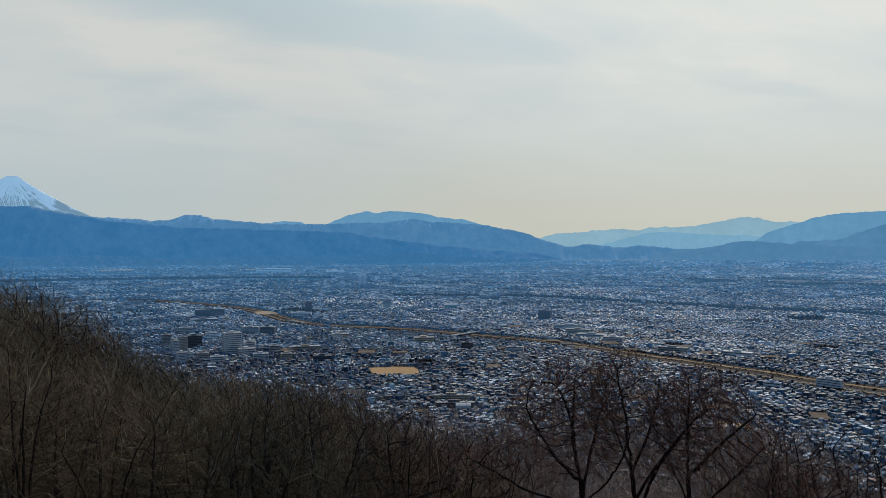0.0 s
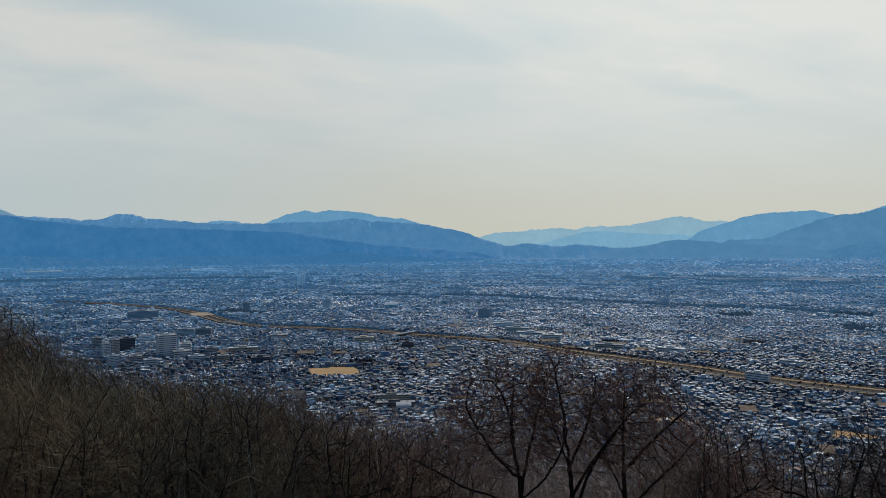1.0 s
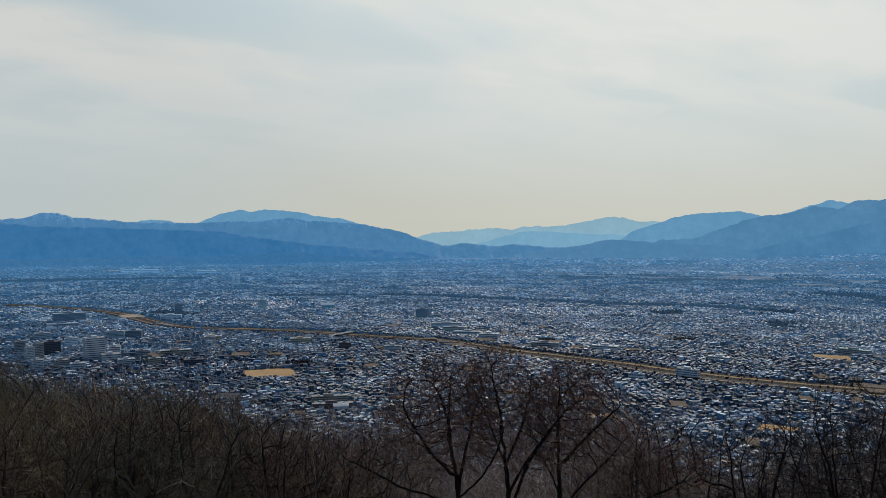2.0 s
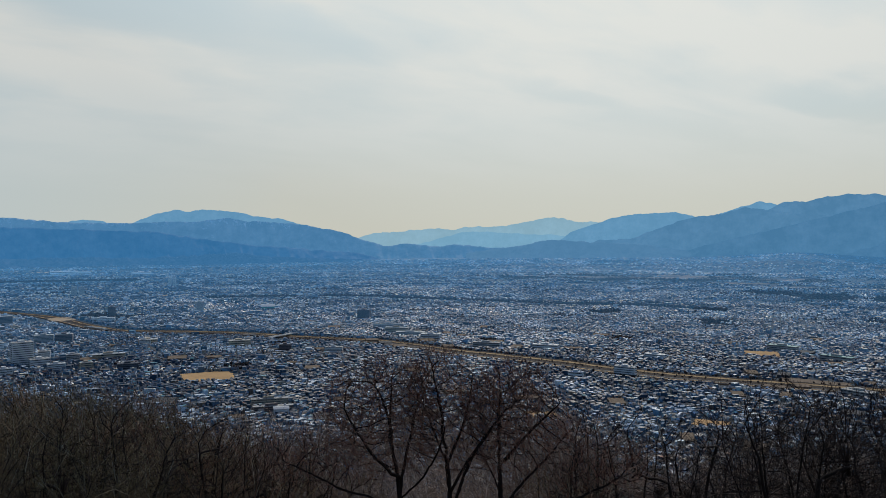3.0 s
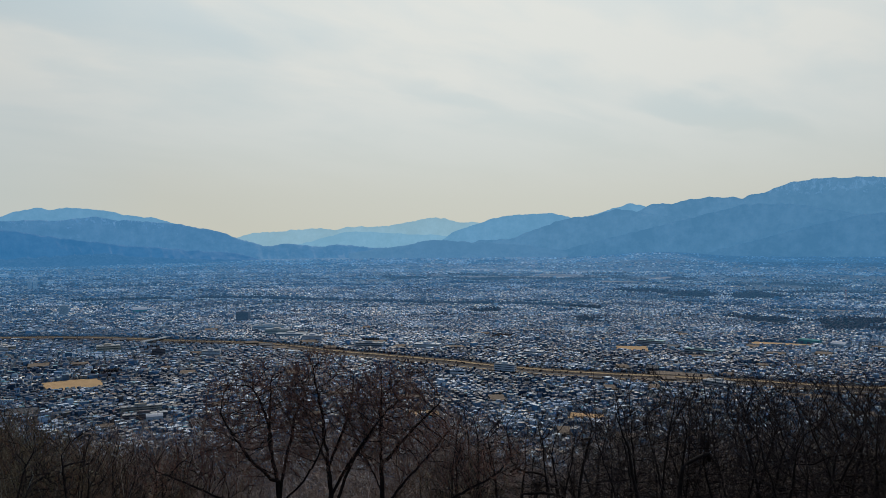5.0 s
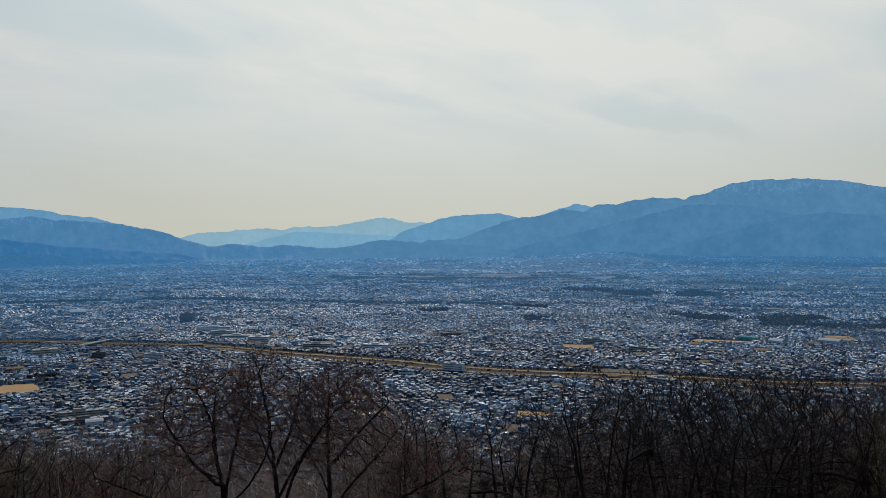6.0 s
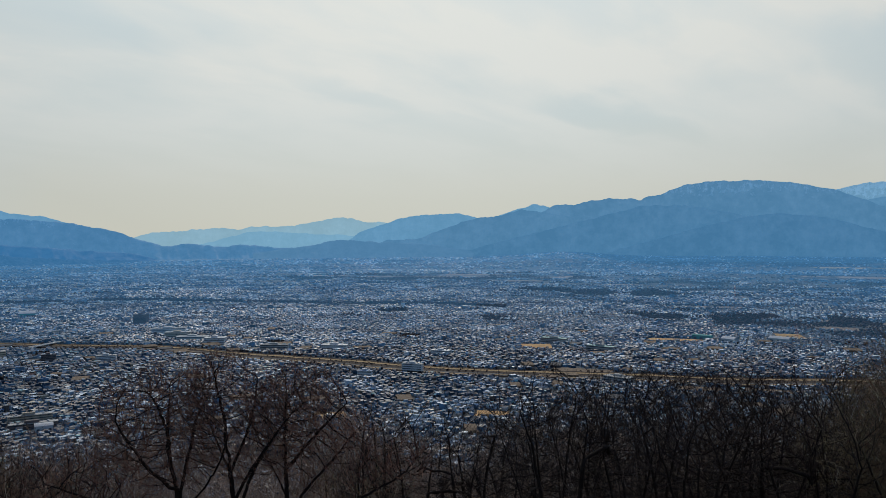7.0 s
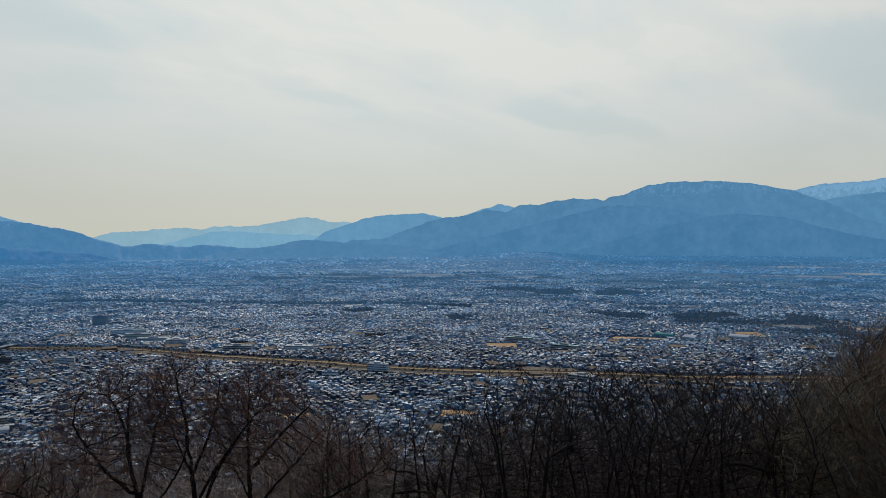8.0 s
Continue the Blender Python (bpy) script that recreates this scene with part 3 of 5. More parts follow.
def ribbon(name, label, category, line, profile, mats, kind="structure", widen=None):
    """A long strip with a cross-section: offset across it, height and material of the stretch that follows."""
    x, y = line
    tx, ty = np.gradient(x), np.gradient(y)
    ln = np.hypot(tx, ty)
    nx, ny = -ty / ln, tx / ln
    n, k = len(x), len(profile)
    wob = np.random.default_rng(len(x)).normal(0, 0.6, (k, n))
    wide = widen(x, y) if widen else 1.0
    verts = []
    for j, (off, z, _) in enumerate(profile):
        wx, wy, wz = warp(x + nx * (off * wide + wob[j]), y + ny * (off * wide + wob[j]), np.full(n, z + 0.35))
        verts.append(np.stack([wx, wy, wz], -1))
    verts = np.concatenate(verts)
    faces, fm = [], []
    for j in range(k - 1):
        for i in range(n - 1):
            faces.append((j * n + i, j * n + i + 1, (j + 1) * n + i + 1, (j + 1) * n + i))
            fm.append(profile[j][2])
    ob = mesh_object(name, verts.tolist(), faces, mats, fm, smooth=True)
    if ob.data.polygons[0].normal.z < 0:
        ob.data.flip_normals()
    return tagged(ob, label, category, kind=kind)


def river_width(x, y):
    """The bed widens downstream, to the west, and varies along the way."""
    az = np.degrees(np.arctan2(x, y))
    return 0.66 + 0.42 * smooth(az, 4, 22) + 0.10 * np.sin(az * 0.9) + 0.07 * np.sin(az * 2.3 + 1)


river = smooth_line(RIVER)
ribbon("river", "shallow dark river between dry grass banks", "river", river,
       [(-38, 0, 1), (-34, 2.2, 2), (-31, 2.3, 0), (-20, 1.0, 1), (-13, 0.4, 2), (-6, 0.3, 1), (13, 0.9, 0), (22, 1.3, 1), (27, 2.5, 1), (38, 0, 1)],
       [MAT["dry_grass"], MAT["scrub"], MAT["asphalt"]], widen=river_width)
road = smooth_line([(-7.9, 1950), (-7.0, 1740), (-6.3, 1601), (-5.35, 1390)], 10)
ribbon("road", "straight grey town road", "road", road, [(-3.3, 0.1, 0), (-2.9, 0.25, 1), (2.9, 0.25, 0), (3.3, 0.1, 0)], [MAT["concrete"], MAT["asphalt"]])

# open ground: azimuth, plan distance, half width across, half depth, material, label
FIELDS = [(-3.55, 1405, 42, 44, "dirt", "sandy orange sports ground"), (20.5, 1062, 20, 16, "dirt", "bare orange plot among houses"),
          (32.4, 1060, 22, 17, "dirt", "bare orange plot below the wood"), (38.8, 1405, 55, 42, "plough", "fallow brown field by the river"),
          (35.6, 1735, 32, 34, "dirt", "sandy school ground"), (45.4, 1905, 60, 24, "dirt", "long sandy ground"), (52.8, 2080, 30, 45, "dry_grass", "dry grass plot"),
          (47, 1300, 34, 15, "plough", "fallow field by the river"), (51.5, 1320, 34, 14, "plough", "small bare field"), (57, 1420, 50, 26, "dry_grass", "dry grass slope by the river"),
          (57, 2420, 110, 120, "plough", "fallow brown fields"), (54, 2330, 80, 60, "plough", "fallow brown field"), (60, 2320, 70, 60, "dry_grass", "dry grass field"),
          (27, 3690, 420, 190, "plough", "wide fallow field"), (31.5, 3720, 300, 200, "plough", "wide fallow field"), (21, 3735, 200, 120, "plough", "wide fallow field"), (37, 3690, 260, 150, "plough", "wide fallow field"),
          (56, 3790, 300, 150, "plough", "wide tan fields"), (59.6, 3860, 240, 90, "dry_grass", "tan strip of open land"), (32.5, 3530, 420, 70, "plough", "long brown strip of open land"), (39, 3430, 300, 60, "plough", "long brown strip of open land"), (56.4, 3955, 230, 70, "dry_grass", "tan strip of open land"), (59, 3575, 130, 30, "dry_grass", "pale strip of open land"), (56.5, 2300, 130, 60, "plough", "dark fallow field"),
          (47.5, 2760, 160, 60, "plough", "fallow field"), (-1.1, 4128, 330, 220, "dry_grass", "pale strip of open land"), (-23, 3990, 200, 120, "dry_grass", "pale strip of open land"), (-13.5, 3965, 240, 90, "dry_grass", "pale strip of open land"), (-6.7, 3112, 60, 40, "dirt", "sandy ground among houses"), (17, 1795, 22, 20, "plough", "brown yard among houses"), (-13.2, 2500, 60, 70, "dry_grass", "dry grass flat by the river"), (31, 2760, 90, 45, "plough", "fallow field")]




def small_plots():
    """Yards, allotments and car parks between the houses."""
    rng = random.Random(29)
    kinds = (("fallow", "small brown allotment among houses"), ("asphalt", "grey car park among houses"))
    for _ in range(85):
        mat, label = rng.choices(kinds, (5, 3))[0]
        az = rng.uniform(-12, 62)
        FIELDS.append((az, rng.uniform(880, 2150), rng.uniform(7, 18), rng.uniform(9, 22), mat, label))


small_plots()
SOIL = {"fallow": (0.17, 0.13, 0.095), "asphalt": (0.075, 0.08, 0.09), "dirt": (0.50, 0.32, 0.155), "plough": (0.20, 0.155, 0.115), "dry_grass": (0.42, 0.29, 0.15)}


LAID = [0]


def patch(x0, y0, hw, hd, turn, mat, label, rng, ragged):
    """A plot with an uneven edge, laid on the basin floor."""
    n = 10
    rim = [((i / n) * 2 - 1, -1) for i in range(n)] + [(1, (i / n) * 2 - 1) for i in range(n)] + [(1 - (i / n) * 2, 1) for i in range(n)] + [(-1, 1 - (i / n) * 2) for i in range(n)]
    rim = np.array(rim) + rng.normal(0, ragged, (len(rim), 2))
    px = x0 + hw * rim[:, 0] * math.cos(turn) - hd * rim[:, 1] * math.sin(turn)
    py = y0 + hw * rim[:, 0] * math.sin(turn) + hd * rim[:, 1] * math.cos(turn)
    verts = []
    LAID[0] += 1
    for lift, k in ((0.40 + 0.02 * LAID[0], 1.0), (0.0, 1.01)):
        wx, wy, wz = warp(x0 + (px - x0) * k, y0 + (py - y0) * k, np.full(len(px), lift))
        verts += np.stack([wx, wy, wz], -1).tolist()
    m = len(rim)
    faces = [tuple(range(m))] + [(i, m + i, m + (i + 1) % m, (i + 1) % m) for i in range(m)]
    ob = mesh_object("field", verts, faces, [mat])
    if ob.data.polygons[0].normal.z < 0:
        ob.data.flip_normals()
    tagged(ob, label, "field", kind="structure")


def open_ground():
    rng = np.random.default_rng(21)
    for az, r, hw, hd, mat, label in FIELDS:
        big = float(plan_to_far(r))
        x0, y0 = polar(az, big)
        turn = radians(-az) + rng.uniform(-0.25, 0.25)
        if big < 2300:
            patch(x0, y0, hw, hd, turn, MAT[mat], label, rng, 0.05)
            continue
        # blue emission on distant soil takes the part of haze
        hazy = material(mat + " in haze", SOIL[mat], 0.95, scales=(0.01, 0.1), vary=0.45, glow=haze_glow(big))
        for _ in range(5):
            u, v = rng.uniform(-0.7, 0.7) * hw, rng.uniform(-0.7, 0.7) * hd
            x, y = x0 + u * math.cos(turn) - v * math.sin(turn), y0 + u * math.sin(turn) + v * math.cos(turn)
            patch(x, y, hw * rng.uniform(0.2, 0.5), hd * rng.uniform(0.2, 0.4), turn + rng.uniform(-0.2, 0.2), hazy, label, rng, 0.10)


open_ground()

# woods and tree rows of the basin: azimuth, plan distance, half width across, half depth
WOODS = [(-8.7, 1580, 22, 9), (36, 3190, 110, 135), (37.8, 3230, 150, 120), (39.6, 3110, 130, 120), (41.5, 3240, 170, 120), (43.4, 3125, 140, 108), (45.2, 3255, 150, 108), (47.2, 3127, 120, 108), (49.4, 3335, 170, 120),
         (43.2, 2457, 60, 62), (44.8, 2410, 80, 62), (46.6, 2370, 60, 57), (48.5, 2395, 50, 120), (49.8, 2350, 80, 81), (51.4, 2500, 90, 96), (53, 2570, 110, 86), (54.5, 2481, 110, 81), (56.2, 2430, 90, 96),
         (52.2, 2330, 100, 57), (57, 2210, 90, 108), (58.6, 2150, 90, 108), (31.7, 2320, 60, 38), (33.2, 2285, 60, 52), (46.2, 3550, 300, 150), (51.8, 3508, 330, 170), (22.3, 2390, 35, 14), (16.5, 1830, 14, 14),
         (26.3, 1900, 22, 18), (-1.6, 1500, 26, 14), (-10.9, 2560, 40, 30), (-9.6, 2500, 50, 48), (25.3, 2520, 60, 48), (31.5, 3620, 330, 170), (25.5, 3600, 280, 170), (38.5, 3650, 300, 170), (20, 3650, 200, 170),
         (57, 3600, 260, 170), (1.2, 1800, 16, 12), (20, 1360, 14, 10)]
ROWS_OF_TREES = [([(-3.5, 2990), (-2.0, 2997), (2.8, 2975)], 26), ([(4.5, 2990), (8.3, 2960), (10.9, 2889), (14.9, 2830), (18.7, 2770), (22.4, 2720), (26, 2725), (29.7, 2690), (33, 2620)], 26), ([(-40, 3700), (-8, 3640)], 10)]
CLEAR = []


def shelter_belts():
    """Short rows of trees by streams and temples all over the plain: place, turn, half length."""
    rng = np.random.default_rng(77)
    out = []
    for _ in range(190):
        big, az = 2300 + 4600 * rng.random() ** 1.1, rng.uniform(-34, 64)
        if az < 20 and rng.random() < 0.35:
            continue
        out.append((*polar(az, big), radians(-az) + rng.normal(0.1, 0.25), rng.uniform(14, 40) * (1 + big / 1500)))
    return out


STRIPS = shelter_belts()


def grove(x, y):
    """Where trees close up within a wood, and where houses and yards break into it."""
    s = 1 + np.clip(np.hypot(x, y) - 2300, 0, None) / 3500
    u, v = x / s, y / s
    return np.sin(u / 31 + 1.3 * np.sin(v / 47)) + np.sin(v / 26 + 1.1 * np.sin(u / 53 + 2)) + 0.7 * np.sin((u + v) / 17) > -0.35


def build_masks():
    for az, r, hw, hd, *soil in FIELDS + WOODS:
        big = float(plan_to_far(r))
        x0, y0 = polar(az, big)
        CLEAR.append((x0, y0, radians(-az), hw, hd, not soil and hw >= 50))
    for x0, y0, turn, half in STRIPS:
        CLEAR.append((x0, y0, turn, half, 16, False))


build_masks()


def near_line(x, y, line, width):
    lx, ly = line
    lx, ly = lx[::2], ly[::2]
    out = np.zeros(len(x), dtype=bool)
    for s in range(0, len(x), 4000):
        d2 = (x[s:s + 4000, None] - lx[None]) ** 2 + (y[s:s + 4000, None] - ly[None]) ** 2
        out[s:s + 4000] = d2.min(1) < width * width
    return out


def is_clear(x, y):
    ok = ~near_line(x, y, river, 42) & ~near_line(x, y, road, 8)
    for x0, y0, turn, hw, hd, wooded in CLEAR:
        dx, dy = x - x0, y - y0
        u, v = dx * math.cos(turn) + dy * math.sin(turn), -dx * math.sin(turn) + dy * math.cos(turn)
        k = 1.0 if math.hypot(x0, y0) < 2300 else 0.75
        inside = (np.abs(u) < hw * k + 4) & (np.abs(v) < hd * k + 4)
        if wooded:
            inside = ((u / hw) ** 2 + (v / hd) ** 2 < 1.3) & grove(x, y)
        ok &= ~inside
    for pts, width in ROWS_OF_TREES:
        ok &= ~near_line(x, y, smooth_line(pts, 20), width)
    return ok


# ---------------------------------------------------------------- landmarks of the town
# azimuth, plan distance, width, depth, height, turn, walls, roof, storeys, label
LANDMARKS = [
    (-15.2, 1668, 36, 24, 44, 12, "white", "concrete", 11, "tall white office tower with dark window bands"),
    (-14.2, 1650, 34, 22, 13, 12, "white", "concrete", 3, "low white annex with a flat roof"),
    (-17.75, 1780, 32, 20, 27, 6, "dark", "dark", 8, "dark grey apartment block"),
    (-19.05, 1715, 15, 14, 26, 20, "white", "concrete", 8, "slim white apartment block"),
    (-18.5, 1740, 15, 14, 30, 20, "concrete", "concrete", 9, "slim pale apartment block"),
    (-16.7, 2450, 85, 24, 24, 5, "brown", "concrete", 7, "long brown hospital block"),
    (-17.1, 2310, 75, 22, 10, 5, "brown", "sheet", 2, "long low brown hall with a pale roof"),
    (-15.6, 2330, 18, 15, 9, 5, "cream", "cream", 2, "cream corner building"),
    (-13.9, 2000, 40, 16, 18, -4, "concrete", "concrete", 6, "grey apartment slab"),
    (-12.7, 1990, 36, 16, 19, -10, "brown", "concrete", 6, "brownish apartment slab"),
    (-9.8, 2530, 22, 18, 32, 0, "brown", "dark", 9, "dark brown apartment tower"),
    (-12.1, 3200, 22, 18, 38, 0, "concrete", "concrete", 12, "grey apartment tower"),
    # dark towers far out wear pale concrete, standing in for haze
    (-11.65, 3195, 22, 18, 38, 0, "concrete", "concrete", 12, "dark apartment tower"),
    (-6.08, 3430, 17, 18, 50, 0, "white", "white", 14, "slim white apartment tower"),
    (-5.76, 3432, 17, 18, 52, 0, "white", "white", 14, "slim white apartment tower"),
    (-4.1, 2592, 24, 20, 34, 8, "concrete", "concrete", 11, "grey apartment tower"),
    (-22.6, 2600, 24, 20, 26, 0, "concrete", "dark", 9, "dark apartment tower"),
    (-18.3, 3325, 24, 18, 34, 0, "concrete", "concrete", 9, "grey apartment block"),
    (7.5, 2305, 36, 22, 28, -18, "brown", "dark", 9, "dark brown apartment block"),
    (0.7, 1145, 52, 9, 9, 3, "cream", "concrete", 3, "long school building with pale eaves"),
    (0.9, 1108, 56, 9, 6, 3, "brown", "concrete", 2, "long low school wing"),
    (1.5, 1082, 20, 15, 8, 3, "white", "sheet", 1, "school gym with a white roof"),
    (26.5, 1392, 38, 11, 15, -22, "white", "concrete", 4, "white four-storey block with window rows"),
    (23.0, 1352, 26, 9, 10, -14, "white", "blue_sheet", 2, "white hall with blue trim"),
    (12.4, 1850, 46, 26, 12, -12, "white", "sheet", 3, "white factory office with window rows"),
    (10.9, 1915, 70, 26, 9, -12, "concrete", "concrete", 2, "wide low factory with a grey flat roof"),
    (9.9, 1985, 60, 18, 12, -12, "cream", "concrete", 3, "cream factory building"),
    (9.3, 2060, 80, 14, 14, -8, "white", "concrete", 4, "long white apartment slab"),
    (0.6, 2620, 42, 42, 12, 0, "green_sheet", "sheet", 1, "arena with a pale domed roof"),
    (-1.4, 1785, 46, 22, 13, 4, "cream", "concrete", 3, "cream flat-roofed hall"),
    (1.8, 1700, 26, 14, 12, 0, "brown", "dark", 4, "dark brown block"),
    (49.0, 1905, 32, 24, 9, -30, "concrete", "sheet", 1, "warehouse with a pale pitched roof"),
    (52.2, 1965, 46, 24, 8, -20, "concrete", "sheet", 1, "low warehouse with a white roof"),
    (47.2, 1945, 46, 14, 9, -25, "green_sheet", "green_sheet", 1, "long green shed"),
    (40.2, 1690, 60, 16, 10, -26, "concrete", "green_sheet", 2, "hall with a teal roof"),
    (41.5, 1330, 46, 22, 9, -28, "concrete", "concrete", 2, "grey works hall"),
    (16.5, 1700, 60, 14, 12, -14, "concrete", "concrete", 3, "grey school building"),
    (20.8, 1690, 56, 20, 10, -14, "white", "sheet", 2, "low white works with a pale roof"),
    (28.6, 1600, 40, 18, 9, -20, "white", "sheet", 2, "white works hall"),
    (36.9, 1800, 60, 18, 11, -20, "concrete", "green_sheet", 3, "school building with teal roof"),
    (-7.5, 1890, 40, 18, 10, 0, "cream", "sheet", 2, "cream market hall"),
    (-10.0, 1690, 60, 16, 9, 4, "cream", "sheet", 2, "long hall with a tan roof"),
    (-18.6, 1590, 18, 14, 18, 14, "white", "concrete", 6, "slim white apartment block"),
    (-17.2, 1600, 22, 14, 14, 8, "concrete", "concrete", 4, "grey office block with a flat roof"),
    (-16.2, 1560, 26, 16, 12, 4, "white", "sheet", 3, "white office block with a pale roof"),
    (-15.6, 1760, 20, 14, 17, 8, "concrete", "concrete", 5, "grey office block with window bands"),
    (-13.9, 1740, 22, 15, 15, -4, "white", "concrete", 4, "white office block with window bands"),
    (-13.2, 1590, 30, 15, 10, 6, "white", "sheet", 3, "long white shop building"),
    (-12.2, 1680, 24, 14, 13, 2, "concrete", "concrete", 4, "grey shop and office block"),
    (-11.4, 1575, 22, 14, 11, 10, "cream", "concrete", 3, "cream shop building with a flat roof"),
    (-16.6, 1900, 26, 16, 18, 4, "white", "concrete", 5, "white apartment slab"),
    (-18.3, 2060, 34, 16, 15, 4, "concrete", "sheet", 4, "pale grey office slab"),
    (-19.6, 1860, 20, 15, 22, 10, "concrete", "concrete", 7, "grey apartment tower with window bands"),
    (-8.8, 1540, 36, 18, 10, 0, "dark", "dark", 3, "dark green-grey hall with a flat roof"),
    (-7.7, 1867, 24, 14, 12, 0, "white", "concrete", 4, "white apartment block by the river"),
    (-10.3, 2413, 60, 20, 12, -6, "white", "sheet", 3, "long white works hall"),
    (-12.3, 3892, 240, 60, 22, 0, "white", "sheet", 2, "wide white factory hall"),
    (-7.9, 3837, 120, 50, 20, 0, "white", "sheet", 2, "wide white works hall"),
    (5.3, 1642, 36, 14, 12, -8, "white", "concrete", 4, "white school block"),
]
for az, r, w, d, h, *_ in LANDMARKS:
    x0, y0 = polar(az, float(plan_to_far(r)))
    CLEAR.append((x0, y0, radians(-az), w / 2, d / 2 + 4, False))


def box(bm, x0, y0, z0, x1, y1, z1):
    v = [bm.verts.new(p) for p in ((x0, y0, z0), (x1, y0, z0), (x1, y1, z0), (x0, y1, z0), (x0, y0, z1), (x1, y0, z1), (x1, y1, z1), (x0, y1, z1))]
    for f in ((3, 2, 1, 0), (4, 5, 6, 7), (0, 1, 5, 4), (1, 2, 6, 5), (2, 3, 7, 6), (3, 0, 4, 7)):
        bm.faces.new([v[i] for i in f])


def landmark(az, r, w, d, h, turn, wall, roof, storeys, label):
    big = float(plan_to_far(r))
    k = r / big
    x, y = polar(az, r)
    z = float(land(np.array(az), np.array(float(r))))
    label += " in the town" if len(label.split()) < 4 else ""
    base = thing("office_building" if storeys > 5 else "hall", label, "building", pose(x, y, z, 0, 0, turn - az) @ Matrix.Scale(k, 4))
    bm = bmesh.new()
    box(bm, -w / 2, -d / 2, -2, w / 2, d / 2, h)
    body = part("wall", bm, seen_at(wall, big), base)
    step = h / storeys
    if storeys > 1:
        for i in range(storeys):
            # a band of glass a storey on each side that faces the hill
            z0, z1 = i * step + step * 0.48, i * step + step * 0.76
            for x0, y0, x1, y1 in ((-w / 2 + 0.8, -d / 2 - 0.06, w / 2 - 0.8, -d / 2 + 0.1), (-w / 2 - 0.06, -d / 2 + 1.2, -w / 2 + 0.1, d / 2 - 1.2), (w / 2 - 0.1, -d / 2 + 1.2, w / 2 + 0.06, d / 2 - 1.2)):
                bm = bmesh.new()
                box(bm, x0, y0, z0, x1, y1, z1)
                part("window", bm, seen_at("glass", big), body)
        bm = bmesh.new()
        box(bm, -w / 2 - 0.3, -d / 2 - 0.3, h, w / 2 + 0.3, d / 2 + 0.3, h + 0.5)
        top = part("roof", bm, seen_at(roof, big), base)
        bm = bmesh.new()
        box(bm, -w * 0.18, -d * 0.2, h + 0.5, w * 0.12, d * 0.25, h + 3.6)
        part("roof_house", bm, seen_at(wall, big), top)
        for sx in (-1, 1):
            bm = bmesh.new()
            box(bm, sx * w * 0.3 - 1.3, -1.2, h + 0.5, sx * w * 0.3 + 1.3, 1.2, h + 2.0)
            part("roof_tank", bm, seen_at("sheet", big), top)
    else:
        # a shallow vaulted sheet roof
        bm = bmesh.new()
        n = 10
        rows = []
        for sx in (-w / 2 - 0.6, w / 2 + 0.6):
            rows.append([bm.verts.new((sx, (d / 2 + 0.6) * (2 * i / n - 1), h + 0.16 * d * math.cos((2 * i / n - 1) * math.pi / 2))) for i in range(n + 1)])
            rows.append([bm.verts.new((sx, (d / 2 + 0.6) * (2 * i / n - 1), h - 0.6 + 0.16 * d * math.cos((2 * i / n - 1) * math.pi / 2))) for i in range(n + 1)])
        for i in range(n):
            bm.faces.new((rows[0][i], rows[2][i], rows[2][i + 1], rows[0][i + 1]))
            bm.faces.new((rows[1][i], rows[1][i + 1], rows[3][i + 1], rows[3][i]))
            bm.faces.new((rows[0][i], rows[0][i + 1], rows[1][i + 1], rows[1][i]))
            bm.faces.new((rows[2][i], rows[3][i], rows[3][i + 1], rows[2][i + 1]))
        bm.faces.new((rows[0][0], rows[1][0], rows[3][0], rows[2][0]))
        bm.faces.new((rows[0][n], rows[2][n], rows[3][n], rows[1][n]))
        part("roof", bm, seen_at(roof, big), base)
        for j in range(3):
            bm = bmesh.new()
            u = -w / 2 + w * (j + 0.5) / 3
            box(bm, u - w * 0.08, -d / 2 - 0.08, 0, u + w * 0.08, -d / 2 + 0.1, h * 0.55)
            part("gate", bm, seen_at("dark", big), body)


for row in LANDMARKS:
    landmark(*row)

def bridge(az, r, turn, length, width, label):
    x, y = polar(az, r)
    z = float(land(np.array(float(az)), np.array(float(r))))
    base = thing("bridge", label, "bridge", pose(x, y, z, 0, 0, turn - az))
    bm = bmesh.new()
    box(bm, -width / 2, -length / 2, 4.0, width / 2, length / 2, 5.0)
    part("deck", bm, MAT["concrete"], base)
    for s in (-1, 1):
        bm = bmesh.new()
        box(bm, s * width / 2 - 0.25, -length / 2, 5.0, s * width / 2 + 0.25, length / 2, 6.0)
        part("parapet", bm, MAT["white"], base)
        bm = bmesh.new()
        box(bm, -width / 2, s * length / 2 - 4 + 3 * (s > 0), 0, width / 2, s * length / 2 + 1 + 3 * (s > 0), 4.0)
        part("abutment", bm, MAT["concrete"], base)
    for k in (-1, 0, 1):
        bm = bmesh.new()
        box(bm, -width * 0.4, k * length * 0.24 - 0.8, -0.5, width * 0.4, k * length * 0.24 + 0.8, 4.0)
        part("pier", bm, MAT["concrete"], base)


bridge(1.7, 1925, -38, 100, 12, "pale concrete bridge over the river")
bridge(-10.8, 2235, 30, 90, 9, "grey concrete bridge over the river")


